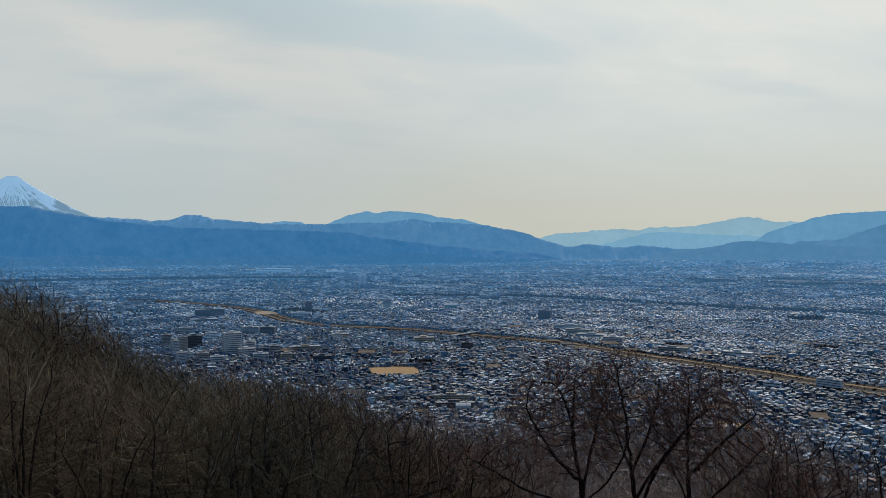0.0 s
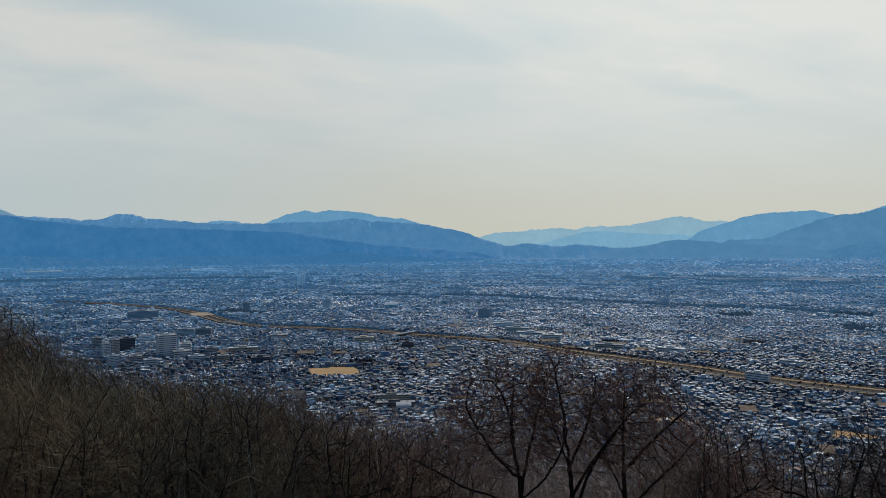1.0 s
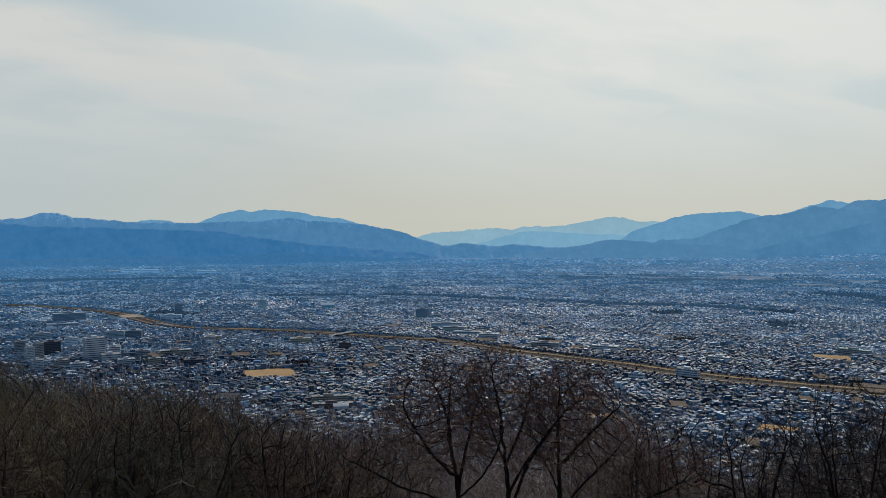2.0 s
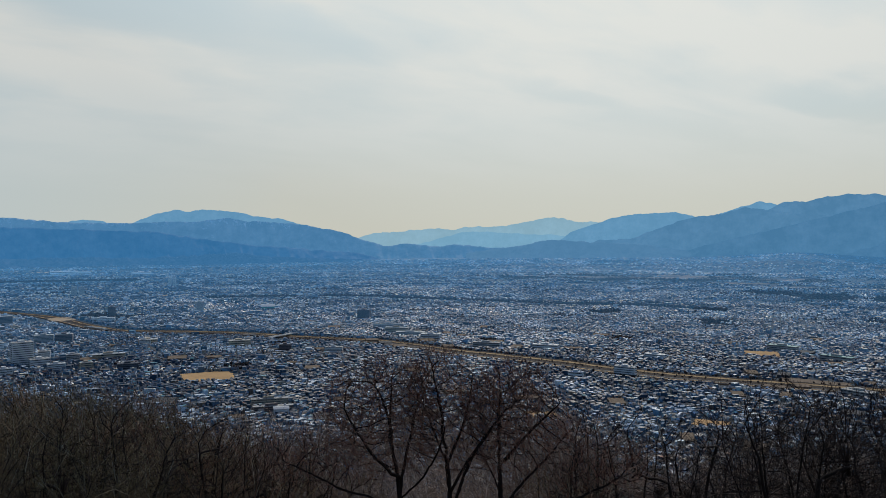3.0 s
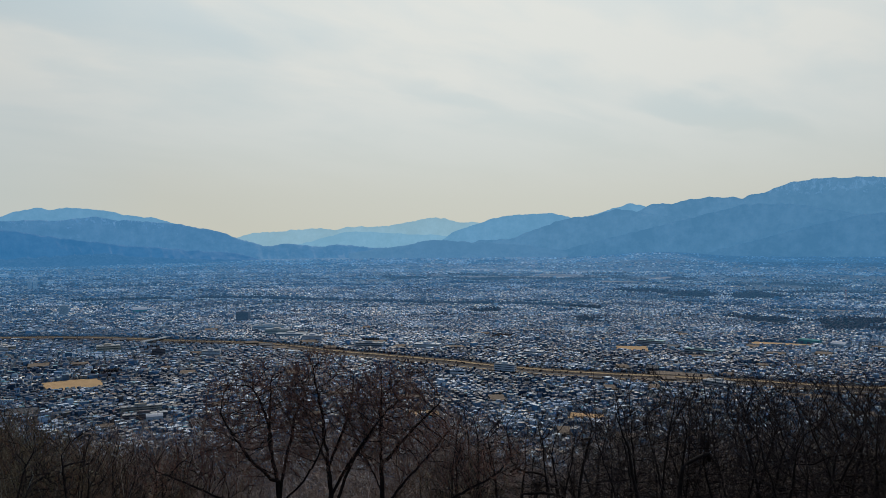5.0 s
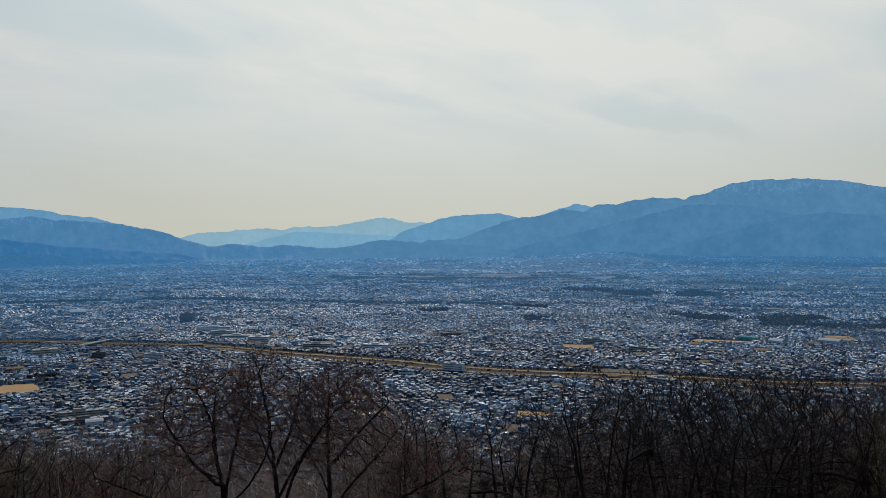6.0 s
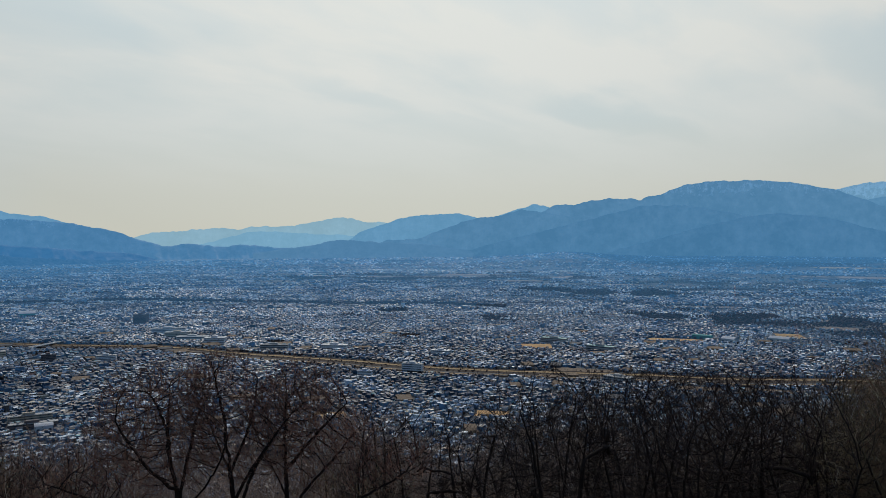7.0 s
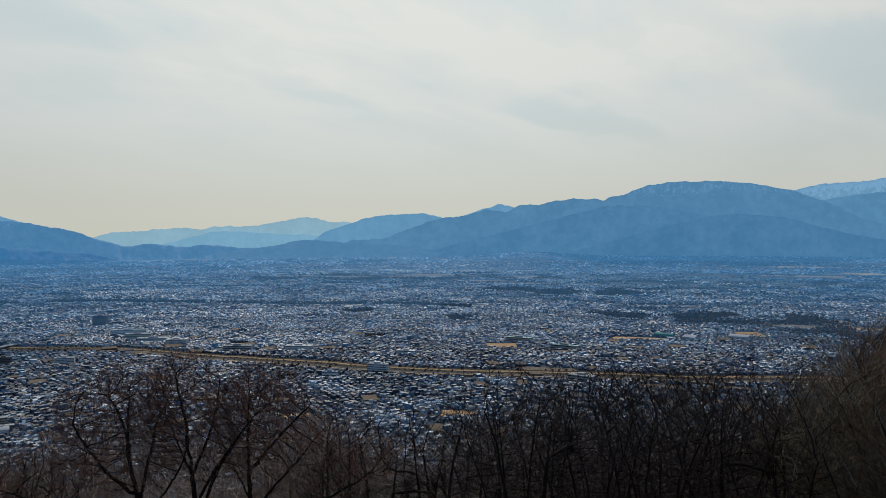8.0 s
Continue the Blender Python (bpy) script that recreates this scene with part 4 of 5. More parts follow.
def radio_mast(az, r, height, label):
    """A lattice mast: four legs that draw together, with rings and braces, red and white by turns."""
    big = float(plan_to_far(r))
    x, y = polar(az, r)
    z = float(land(np.array(float(az)), np.array(float(r))))
    base = thing("radio_mast", label, "mast", pose(x, y, z, 0, 0, 20) @ Matrix.Scale(r / big, 4))
    red = MAT["red"]
    tiers = 9
    for i in range(tiers):
        z0, z1 = height * i / tiers, height * (i + 1) / tiers
        w0, w1 = 3.6 - 2.9 * i / tiers, 3.6 - 2.9 * (i + 1) / tiers
        bm = bmesh.new()
        for sx, sy in ((-1, -1), (1, -1), (1, 1), (-1, 1)):
            lo = [bm.verts.new((sx * w0 + a, sy * w0 + b, z0)) for a, b in ((-0.2, -0.2), (0.2, -0.2), (0.2, 0.2), (-0.2, 0.2))]
            hi = [bm.verts.new((sx * w1 + a, sy * w1 + b, z1)) for a, b in ((-0.2, -0.2), (0.2, -0.2), (0.2, 0.2), (-0.2, 0.2))]
            for k in range(4):
                bm.faces.new((lo[k], lo[(k + 1) % 4], hi[(k + 1) % 4], hi[k]))
        for s in (-1, 1):
            box(bm, -w1, s * w1 - 0.12, z1 - 0.25, w1, s * w1 + 0.12, z1)
            box(bm, s * w1 - 0.12, -w1, z1 - 0.25, s * w1 + 0.12, w1, z1)
        part("mast_section", bm, red if i % 2 else MAT["white"], base)
    bm = bmesh.new()
    box(bm, -0.2, -0.2, height, 0.2, 0.2, height * 1.12)
    part("antenna", bm, red, base)


radio_mast(49.3, 2950, 62, "red and white lattice radio mast over the town")
radio_mast(53.2, 2050, 30, "slim grey lattice mast beside warehouses")

# ---------------------------------------------------------------- the houses of the town
def town_lots():
    """Lots along the streets of small districts, each with its own turn; in the basin's own metres."""
    rng = np.random.default_rng(7)
    seeds = []
    R = 640.0
    while R < 9300:
        gap = 170 + 0.10 * R
        n = int(radians(108) * R / gap)
        for i in range(n):
            az = -38 + 108 * (i + rng.uniform(0.1, 0.9)) / n
            seeds.append((*polar(az, R + rng.uniform(-0.4, 0.4) * gap), R))
        R += gap
    seeds = np.array(seeds)
    out = []
    for i, (sx, sy, R) in enumerate(seeds):
        size = 0.80 if R < 2000 else 0.80 + (R - 2000) / 5000 if R < 3500 else 1.1 + (R - 3500) / 4200
        turn = rng.normal(0.35, 0.35)
        gap = 170 + 0.10 * R
        px, py = 10.2 * size * rng.uniform(0.92, 1.2), 9.4 * size
        n, m = int(1.7 * gap / px), int(1.7 * gap / py)
        u, v = np.meshgrid((np.arange(n) - n / 2) * px, (np.arange(m) - m / 2) * py)
        # a street after every second row and a lane after every sixth house
        v = v + 4.2 * size * (np.arange(m) // 2)[:, None] - 4.2 * size * m / 4
        u = u + 5.0 * size * (np.arange(n) // 6)[None, :] - 5.0 * size * n / 12
        u, v = u.ravel(), v.ravel()
        keep = rng.random(len(u)) > 0.17
        u, v = u[keep], v[keep]
        x = sx + u * math.cos(turn) - v * math.sin(turn)
        y = sy + u * math.sin(turn) + v * math.cos(turn)
        close = np.argsort((seeds[:, 0] - sx) ** 2 + (seeds[:, 1] - sy) ** 2)[:14]
        d2 = (x[:, None] - seeds[close, 0]) ** 2 + (y[:, None] - seeds[close, 1]) ** 2
        own = d2.argmin(1) == 0
        x, y = x[own], y[own]
        k = len(x)
        out.append(np.stack([x + rng.normal(0, 1.1, k) * size, y + rng.normal(0, 1.1, k) * size, turn + rng.normal(0, 0.13, k) + (rng.random(k) < 0.3) * math.pi / 2, np.full(k, size)], -1))
    lots = np.concatenate(out)
    dist = np.hypot(lots[:, 0], lots[:, 1])
    az = np.degrees(np.arctan2(lots[:, 0], lots[:, 1]))
    ok = (dist > 690) & (az > -37) & (az < 69) & (dist < 7700)
    lots = lots[ok]
    lots = lots[is_clear(lots[:, 0], lots[:, 1])]
    # gaps of open land, wider in the west of the basin
    az = np.degrees(np.arctan2(lots[:, 0], lots[:, 1]))
    dist = np.hypot(lots[:, 0], lots[:, 1])
    wave = np.zeros(len(lots))
    for k, (fx, fy, ph) in enumerate(((1.0, 0.35, 0.3), (-0.4, 1.1, 1.9), (1.7, -1.2, 4.0), (0.6, 2.3, 2.2), (-2.1, 0.9, 5.1), (2.9, 2.2, 0.8))):
        wave += np.sin((lots[:, 0] * fx + lots[:, 1] * fy) / 330 + ph) / (1 + 0.35 * k)
    open_land = -0.5 + 2.0 * smooth(az, 26, 44) * smooth(dist, 2300, 3600)
    thin = np.random.default_rng(19).random(len(lots))
    # far out the houses lie in villages along the contour, with open land between them
    belt = np.sin(dist / 105 + 2.1 * np.sin(az / 7.0) + 1.3 * np.sin(az / 2.9 + dist / 600)) + 0.6 * np.sin(dist / 43 + az / 3.1)
    village = (belt < 1.25 - 0.75 * smooth(dist, 3300, 4600) - 0.35 * smooth(az, 15, 40)) | (dist < 2900)
    rim = (dist < 5600) | (thin < 0.38)
    return lots[(((wave < 2.3 - open_land) & village) | (thin < 0.10)) & rim]


LOTS = town_lots()
# sheds and wings beside some of the nearer houses
_s = np.random.default_rng(17)
_shed = LOTS[(np.hypot(LOTS[:, 0], LOTS[:, 1]) < 2500) & (_s.random(len(LOTS)) < 0.5)].copy()
_way = _s.uniform(0, 2 * math.pi, len(_shed))
_shed[:, 0] += 4.4 * np.cos(_way)
_shed[:, 1] += 4.4 * np.sin(_way)
_shed[:, 3] = 0.45
LOTS = np.concatenate([LOTS, _shed])
LOTS = LOTS[np.argsort(np.hypot(LOTS[:, 0], LOTS[:, 1]))]
_r = np.random.default_rng(11)
_n = len(LOTS)
KIND = _r.random(_n)
KIND[(np.hypot(LOTS[:, 0], LOTS[:, 1]) > 4400) & (KIND < 0.7)] = 0.9
SIZE_W = _r.uniform(4.8, 9.0, _n) * LOTS[:, 3]
SIZE_D = _r.uniform(4.2, 6.6, _n) * LOTS[:, 3]
SIZE_H = np.where((_r.random(_n) < 0.22) & (LOTS[:, 3] > 0.6), 3.2, _r.uniform(4.3, 5.9, _n)) * np.clip(LOTS[:, 3] * 1.1, 0.5, 1.1)
_az, _far = np.degrees(np.arctan2(LOTS[:, 0], LOTS[:, 1])), np.hypot(LOTS[:, 0], LOTS[:, 1])
KIND[(_az < 5) & (_far > 1450) & (_far < 5000) & (_r.random(_n) < 0.045)] = 0.97
big_one = KIND > 0.955
SIZE_W[big_one] *= _r.uniform(1.3, 2.6, big_one.sum())
SIZE_D[big_one] *= _r.uniform(1.1, 1.7, big_one.sum())
SIZE_H[big_one] *= _r.uniform(1.0, 2.1, big_one.sum())
RISE = SIZE_D * _r.uniform(0.13, 0.34, _n)
AZ_LOT = np.degrees(np.arctan2(LOTS[:, 0], LOTS[:, 1]))
DIST_LOT = np.hypot(LOTS[:, 0], LOTS[:, 1])
# the houses closest below the hill stand as things of their own
single = np.zeros(_n, dtype=bool)
single[np.flatnonzero((LOTS[:, 3] > 0.6) & (DIST_LOT > 860) & (AZ_LOT > -4) & (AZ_LOT < 44))[:300]] = True


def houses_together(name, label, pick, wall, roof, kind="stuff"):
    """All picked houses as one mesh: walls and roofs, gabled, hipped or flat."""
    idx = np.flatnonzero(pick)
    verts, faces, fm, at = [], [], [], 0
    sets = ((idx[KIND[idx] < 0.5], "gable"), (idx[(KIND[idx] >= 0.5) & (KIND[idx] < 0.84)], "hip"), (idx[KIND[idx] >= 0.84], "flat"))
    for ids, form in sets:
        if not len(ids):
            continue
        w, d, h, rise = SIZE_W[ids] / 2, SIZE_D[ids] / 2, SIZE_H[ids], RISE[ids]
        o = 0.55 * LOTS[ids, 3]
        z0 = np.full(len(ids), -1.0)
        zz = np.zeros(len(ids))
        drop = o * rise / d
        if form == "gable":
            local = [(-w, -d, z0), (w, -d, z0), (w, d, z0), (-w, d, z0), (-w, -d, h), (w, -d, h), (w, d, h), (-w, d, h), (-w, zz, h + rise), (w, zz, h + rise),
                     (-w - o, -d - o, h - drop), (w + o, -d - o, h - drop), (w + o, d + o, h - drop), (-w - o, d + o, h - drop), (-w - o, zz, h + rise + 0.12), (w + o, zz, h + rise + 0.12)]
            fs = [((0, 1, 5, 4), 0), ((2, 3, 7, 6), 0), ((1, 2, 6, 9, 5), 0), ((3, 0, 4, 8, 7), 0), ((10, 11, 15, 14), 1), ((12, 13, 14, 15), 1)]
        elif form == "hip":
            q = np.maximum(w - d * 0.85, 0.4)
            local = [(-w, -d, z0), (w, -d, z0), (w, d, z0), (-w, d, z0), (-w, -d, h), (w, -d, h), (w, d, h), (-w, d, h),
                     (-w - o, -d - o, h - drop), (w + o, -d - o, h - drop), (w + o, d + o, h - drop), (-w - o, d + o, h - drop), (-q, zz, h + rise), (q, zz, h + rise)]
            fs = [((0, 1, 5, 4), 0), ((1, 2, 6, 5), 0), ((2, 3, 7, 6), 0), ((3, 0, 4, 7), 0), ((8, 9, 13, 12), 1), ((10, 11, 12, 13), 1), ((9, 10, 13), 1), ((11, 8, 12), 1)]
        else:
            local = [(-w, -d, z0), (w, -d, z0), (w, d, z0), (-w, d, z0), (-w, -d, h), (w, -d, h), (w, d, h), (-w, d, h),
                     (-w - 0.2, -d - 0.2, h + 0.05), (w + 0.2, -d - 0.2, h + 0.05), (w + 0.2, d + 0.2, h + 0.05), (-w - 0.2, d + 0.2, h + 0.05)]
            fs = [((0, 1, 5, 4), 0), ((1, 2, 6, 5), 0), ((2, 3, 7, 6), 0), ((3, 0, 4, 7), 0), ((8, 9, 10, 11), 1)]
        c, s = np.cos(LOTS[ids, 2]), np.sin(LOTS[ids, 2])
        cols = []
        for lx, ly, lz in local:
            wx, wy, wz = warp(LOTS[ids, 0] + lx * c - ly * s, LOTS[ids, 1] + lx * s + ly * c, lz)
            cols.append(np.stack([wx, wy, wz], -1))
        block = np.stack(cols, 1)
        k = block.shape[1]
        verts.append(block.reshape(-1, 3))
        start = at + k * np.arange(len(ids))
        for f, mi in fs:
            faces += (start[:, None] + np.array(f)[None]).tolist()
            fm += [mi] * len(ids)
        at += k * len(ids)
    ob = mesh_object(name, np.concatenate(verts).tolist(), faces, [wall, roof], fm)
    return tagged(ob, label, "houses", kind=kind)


houses_together("near_town", "dense low houses with grey and blue-grey roofs", ~single & (DIST_LOT < 1700), MAT["wall"], MAT["roof"])
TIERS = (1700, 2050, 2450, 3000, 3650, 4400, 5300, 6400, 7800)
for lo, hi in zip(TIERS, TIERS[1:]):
    # haze by tier: blue emission added, paint colours dimmed
    air, dim = haze_glow((lo + hi) / 2), math.exp(-((lo + hi) / 2 - 1500) / 14000)
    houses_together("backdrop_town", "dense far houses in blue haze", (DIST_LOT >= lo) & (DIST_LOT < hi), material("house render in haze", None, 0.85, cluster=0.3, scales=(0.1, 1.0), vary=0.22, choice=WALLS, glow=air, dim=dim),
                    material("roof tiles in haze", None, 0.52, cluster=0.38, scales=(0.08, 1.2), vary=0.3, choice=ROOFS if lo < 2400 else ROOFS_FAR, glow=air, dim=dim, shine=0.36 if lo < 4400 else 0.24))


def single_house(i):
    w, d, h, rise = SIZE_W[i] / 2, SIZE_D[i] / 2, SIZE_H[i], RISE[i]
    x, y = LOTS[i, 0], LOTS[i, 1]
    big = math.hypot(x, y)
    z = float(land(np.array(math.degrees(math.atan2(x, y))), np.array(big)))
    flat = KIND[i] >= 0.84
    hip = 0.5 <= KIND[i] < 0.84
    form = "flat-roofed" if flat else "hip-roofed" if hip else "gable-roofed"
    base = thing("house", ("low " if h < 4 else "two-storey ") + form + " house in a dense street", "house", pose(x, y, z, 0, 0, math.degrees(LOTS[i, 2])), group="houses below the hill")
    bm = bmesh.new()
    box(bm, -w, -d, -1, w, d, h)
    if not flat and not hip:
        for sx in (-w, w):
            tri = [bm.verts.new((sx, -d, h)), bm.verts.new((sx, d, h)), bm.verts.new((sx, 0, h + rise))]
            bm.faces.new(tri if sx > 0 else tri[::-1])
    wall = part("wall", bm, MAT["wall_one"], base)
    bm = bmesh.new()
    o, t = 0.6, 0.22
    if flat:
        box(bm, -w - 0.2, -d - 0.2, h, w + 0.2, d + 0.2, h + 0.4)
    else:
        q = max(w - d * 0.85, 0.4) if hip else w + o
        low = h - o * rise / d
        rim = [(-w - o, -d - o), (w + o, -d - o), (w + o, d + o), (-w - o, d + o)]
        top = [bm.verts.new((a, b, low + t)) for a, b in rim] + [bm.verts.new((-q, 0, h + rise + t)), bm.verts.new((q, 0, h + rise + t))]
        bot = [bm.verts.new((a, b, low)) for a, b in rim] + [bm.verts.new((-q, 0, h + rise)), bm.verts.new((q, 0, h + rise))]
        for f in ((0, 1, 5, 4), (2, 3, 4, 5), (1, 2, 5), (3, 0, 4)) if hip else ((0, 1, 5, 4), (2, 3, 4, 5)):
            bm.faces.new([top[j] for j in f])
            bm.faces.new([bot[j] for j in f[::-1]])
        for a, b in ((0, 1), (1, 2), (2, 3), (3, 0)) if hip else ((0, 1), (2, 3), (1, 5), (5, 2), (3, 4), (4, 0)):
            bm.faces.new((top[b], top[a], bot[a], bot[b]))
    roof = part("roof", bm, MAT["roof_one"], base)
    for level in range(1 if h < 4 else 2):
        for side in (-1, 1):
            for u in (-w * 0.5, w * 0.4):
                bm = bmesh.new()
                z0 = 0.9 + 2.8 * level
                box(bm, u - 0.9, side * d - 0.05, z0, u + 0.9, side * d + 0.05, z0 + 1.3)
                part("window", bm, MAT["glass"], wall)


for i in np.flatnonzero(single):
    single_house(int(i))

# ---------------------------------------------------------------- trees of the basin
ICO = np.array([(0, 0, -1), (0.724, -0.526, -0.447), (-0.276, -0.851, -0.447), (-0.894, 0, -0.447), (-0.276, 0.851, -0.447), (0.724, 0.526, -0.447),
                (0.276, -0.851, 0.447), (-0.724, -0.526, 0.447), (-0.724, 0.526, 0.447), (0.276, 0.851, 0.447), (0.894, 0, 0.447), (0, 0, 1)])
ICO_F = ((0, 2, 1), (0, 1, 5), (0, 3, 2), (0, 4, 3), (0, 5, 4), (1, 2, 6), (2, 3, 7), (3, 4, 8), (4, 5, 9), (5, 1, 10), (1, 6, 10), (2, 7, 6), (3, 8, 7), (4, 9, 8), (5, 10, 9), (6, 7, 11), (7, 8, 11), (8, 9, 11), (9, 10, 11), (10, 6, 11))

OCT = np.array([(0, 0, -1), (0.9, 0.1, 0), (-0.1, 0.95, 0.1), (-0.92, -0.1, -0.05), (0.1, -0.9, 0.05), (0, 0, 1)])
OCT_F = ((0, 2, 1), (0, 3, 2), (0, 4, 3), (0, 1, 4), (5, 1, 2), (5, 2, 3), (5, 3, 4), (5, 4, 1))


def clumps(name, label, x, y, size, seed, mat, kind="stuff"):
    """Crowns of far trees: uneven clumps, two to a tree."""
    rng = np.random.default_rng(seed)
    far = np.hypot(x, y) > 1900
    near = np.flatnonzero(~far)
    pick = np.concatenate([np.repeat(near, 2), np.flatnonzero(far)])
    x, y, size = x[pick], y[pick], size[pick]
    n = len(x)
    x = x + rng.normal(0, 0.45, n) * size
    y = y + rng.normal(0, 0.45, n) * size
    zc = size * rng.uniform(0.45, 1.25, n)
    ball, sides = (ICO, ICO_F) if len(near) else (OCT, OCT_F)
    c = len(ball)
    pts = ball[None] * (size * rng.uniform(0.45, 0.8, n))[:, None, None] * rng.uniform(0.6, 1.25, (n, c, 1))
    squat = np.where(np.hypot(x, y) > 1900, 0.72, 1.1)[:, None]
    broad = np.where(np.hypot(x, y) > 1900, 1.35, 1.0)[:, None]
    wx, wy, wz = warp((x[:, None] + pts[..., 0] * broad).ravel(), (y[:, None] + pts[..., 1]).ravel(), (zc[:, None] + pts[..., 2] * squat).ravel())
    verts = np.stack([wx, wy, wz], -1)
    faces = (c * np.arange(n)[:, None, None] + np.array(sides)[None]).reshape(-1, 3)
    ob = mesh_object(name, verts.tolist(), faces.tolist(), [mat])
    return tagged(ob, label, "trees", kind=kind)


def basin_trees():
    rng = np.random.default_rng(5)
    xs, ys, ss = [], [], []
    for az, r, hw, hd in WOODS:
        big = float(plan_to_far(r))
        x0, y0 = polar(az, big)
        grow = 1 + max(0, big - 2300) / 3500
        hd = hd * (1.7 if hw < 50 else 1.0)
        n = int(min(1500, 4 * hw * hd / ((38 if hw < 30 else 44) * grow * grow)))
        u, v = np.clip(rng.normal(0, 0.55, (2, n)), -1.5, 1.5) * np.array([[hw * 1.1], [hd * 1.2]])
        v = v + hd * 0.5 * np.sin(u / hw * 5 + az)
        c, s = math.cos(radians(-az)), math.sin(radians(-az))
        tx, ty = x0 + u * c - v * s, y0 + u * s + v * c
        stay = grove(tx, ty) if hw >= 50 else np.ones(n, dtype=bool)
        tx, ty, n = tx[stay], ty[stay], int(stay.sum())
        xs.append(tx)
        ys.append(ty)
        ss.append((rng.uniform(1.8, 4.2, n) if hw < 30 else rng.uniform(3.0, 7.0, n) if big < 3600 else rng.uniform(1.6, 3.8, n)) * grow)
    for pts, width in ROWS_OF_TREES:
        lx, ly = smooth_line(pts, 7.5)
        for _ in range(6):
            xs.append(lx + rng.uniform(-1, 1, len(lx)) * width * 0.8)
            ys.append(ly + rng.uniform(-1, 1, len(lx)) * width * 0.8)
            ss.append(rng.uniform(6.5, 10.0, len(lx)) * (1 if width > 20 else 1.3))
    for x0, y0, turn, half in STRIPS:
        n = int(half / 3.2)
        u, v = rng.uniform(-half, half, n), rng.normal(0, 9, n)
        xs.append(x0 + u * math.cos(turn) - v * math.sin(turn))
        ys.append(y0 + u * math.sin(turn) + v * math.cos(turn))
        ss.append(rng.uniform(4.0, 8.0, n) * (1 + max(0, math.hypot(x0, y0) - 2600) / 6000))
    # a hedge of shrubs along the far bank, in stretches
    lx, ly = river
    tx, ty = np.gradient(lx), np.gradient(ly)
    ln = np.hypot(tx, ty)
    for off in (30, 35, -38, 0, 4, 8, 12, -17, 25):
        put = np.sin(np.arange(len(lx)) * 0.11 + off) + rng.normal(0, 0.5, len(lx)) > (-0.5 if abs(off) > 30 else 0.1)
        xs.append((lx - ty / ln * off)[put])
        ys.append((ly + tx / ln * off)[put])
        ss.append(rng.uniform(1.5, 4.0, put.sum()) * (0.6 if abs(off) < 30 else 1))
    # garden trees between the houses
    pick = rng.random(_n) < np.where(DIST_LOT < 1500, 0.20, np.where(DIST_LOT < 2600, 0.14, 0.06))
    xs.append(LOTS[pick, 0] + rng.uniform(-8, 8, pick.sum()))
    ys.append(LOTS[pick, 1] + rng.uniform(-8, 8, pick.sum()))
    ss.append(rng.uniform(1.4, 3.4, pick.sum()) * LOTS[pick, 3])
    x, y, s = np.concatenate(xs), np.concatenate(ys), np.concatenate(ss)
    far = np.hypot(x, y)
    clumps("basin_trees", "dark winter trees along the river and between houses", x[far < 2000], y[far < 2000], s[far < 2000], 9, MAT["town_tree"])
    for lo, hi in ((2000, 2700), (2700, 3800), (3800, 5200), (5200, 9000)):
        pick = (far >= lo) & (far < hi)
        # the woods' haze is put in as emission, tier by tier
        hazy = material("winter foliage in haze", None, 0.9, scales=(0.05, 0.5), vary=0.4, choice=TREES, glow=haze_glow((lo + hi) / 2))
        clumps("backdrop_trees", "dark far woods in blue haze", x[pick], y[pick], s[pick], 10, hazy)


basin_trees()

# ---------------------------------------------------------------- the bare trees of the hillside
def tube(points, radii, sides, store):
    """One bough as a tapered tube that ends in a point, added to store: (verts, faces)."""
    verts, faces = store
    start = len(verts)
    n = len(points)
    ref = Vector((0.31, 0.87, 0.38))
    for i in range(n - 1):
        d = (points[i + 1] - points[max(i - 1, 0)]).normalized()
        a = d.cross(ref).normalized()
        b = d.cross(a)
        for k in range(sides):
            t = 2 * math.pi * k / sides
            verts.append(points[i] + (a * math.cos(t) + b * math.sin(t)) * radii[i])
    verts.append(points[-1])
    for i in range(n - 2):
        for k in range(sides):
            q = (k + 1) % sides
            faces.append((start + i * sides + k, start + i * sides + q, start + (i + 1) * sides + q, start + (i + 1) * sides + k))
    tip, last = len(verts) - 1, start + (n - 2) * sides
    for k in range(sides):
        faces.append((last + k, last + (k + 1) % sides, tip))


def unit(v):
    return v / np.maximum(np.linalg.norm(v, axis=-1, keepdims=True), 1e-9)


def in_blobs(rng, blobs):
    """Random places in the parts of a crown: centre across, depth, height, then half widths and count. They thicken to the outside."""
    out = []
    for cx, cy, cz, rx, ry, rz, n in blobs:
        p = unit(rng.normal(size=(n, 3))) * (rng.random((n, 1)) ** 0.30)
        out.append(p * np.array([rx, ry, rz]) + np.array([cx, cy, cz]))
    return np.concatenate(out)


def bow(rng, start, mid, tip, step):
    """A stem as a bow from start to tip, drawn towards mid, with small crooks."""
    a, b, c = (np.array(p, dtype=float) for p in (start, mid, tip))
    n = max(3, int((np.linalg.norm(b - a) + np.linalg.norm(c - b)) / step))
    t = np.linspace(0, 1, n + 1)[:, None]
    line = (1 - t) ** 2 * a + 2 * t * (1 - t) * b + t * t * c
    crook = np.cumsum(rng.normal(0, 0.009, line.shape), 0)
    return line + crook - crook[-1] * t


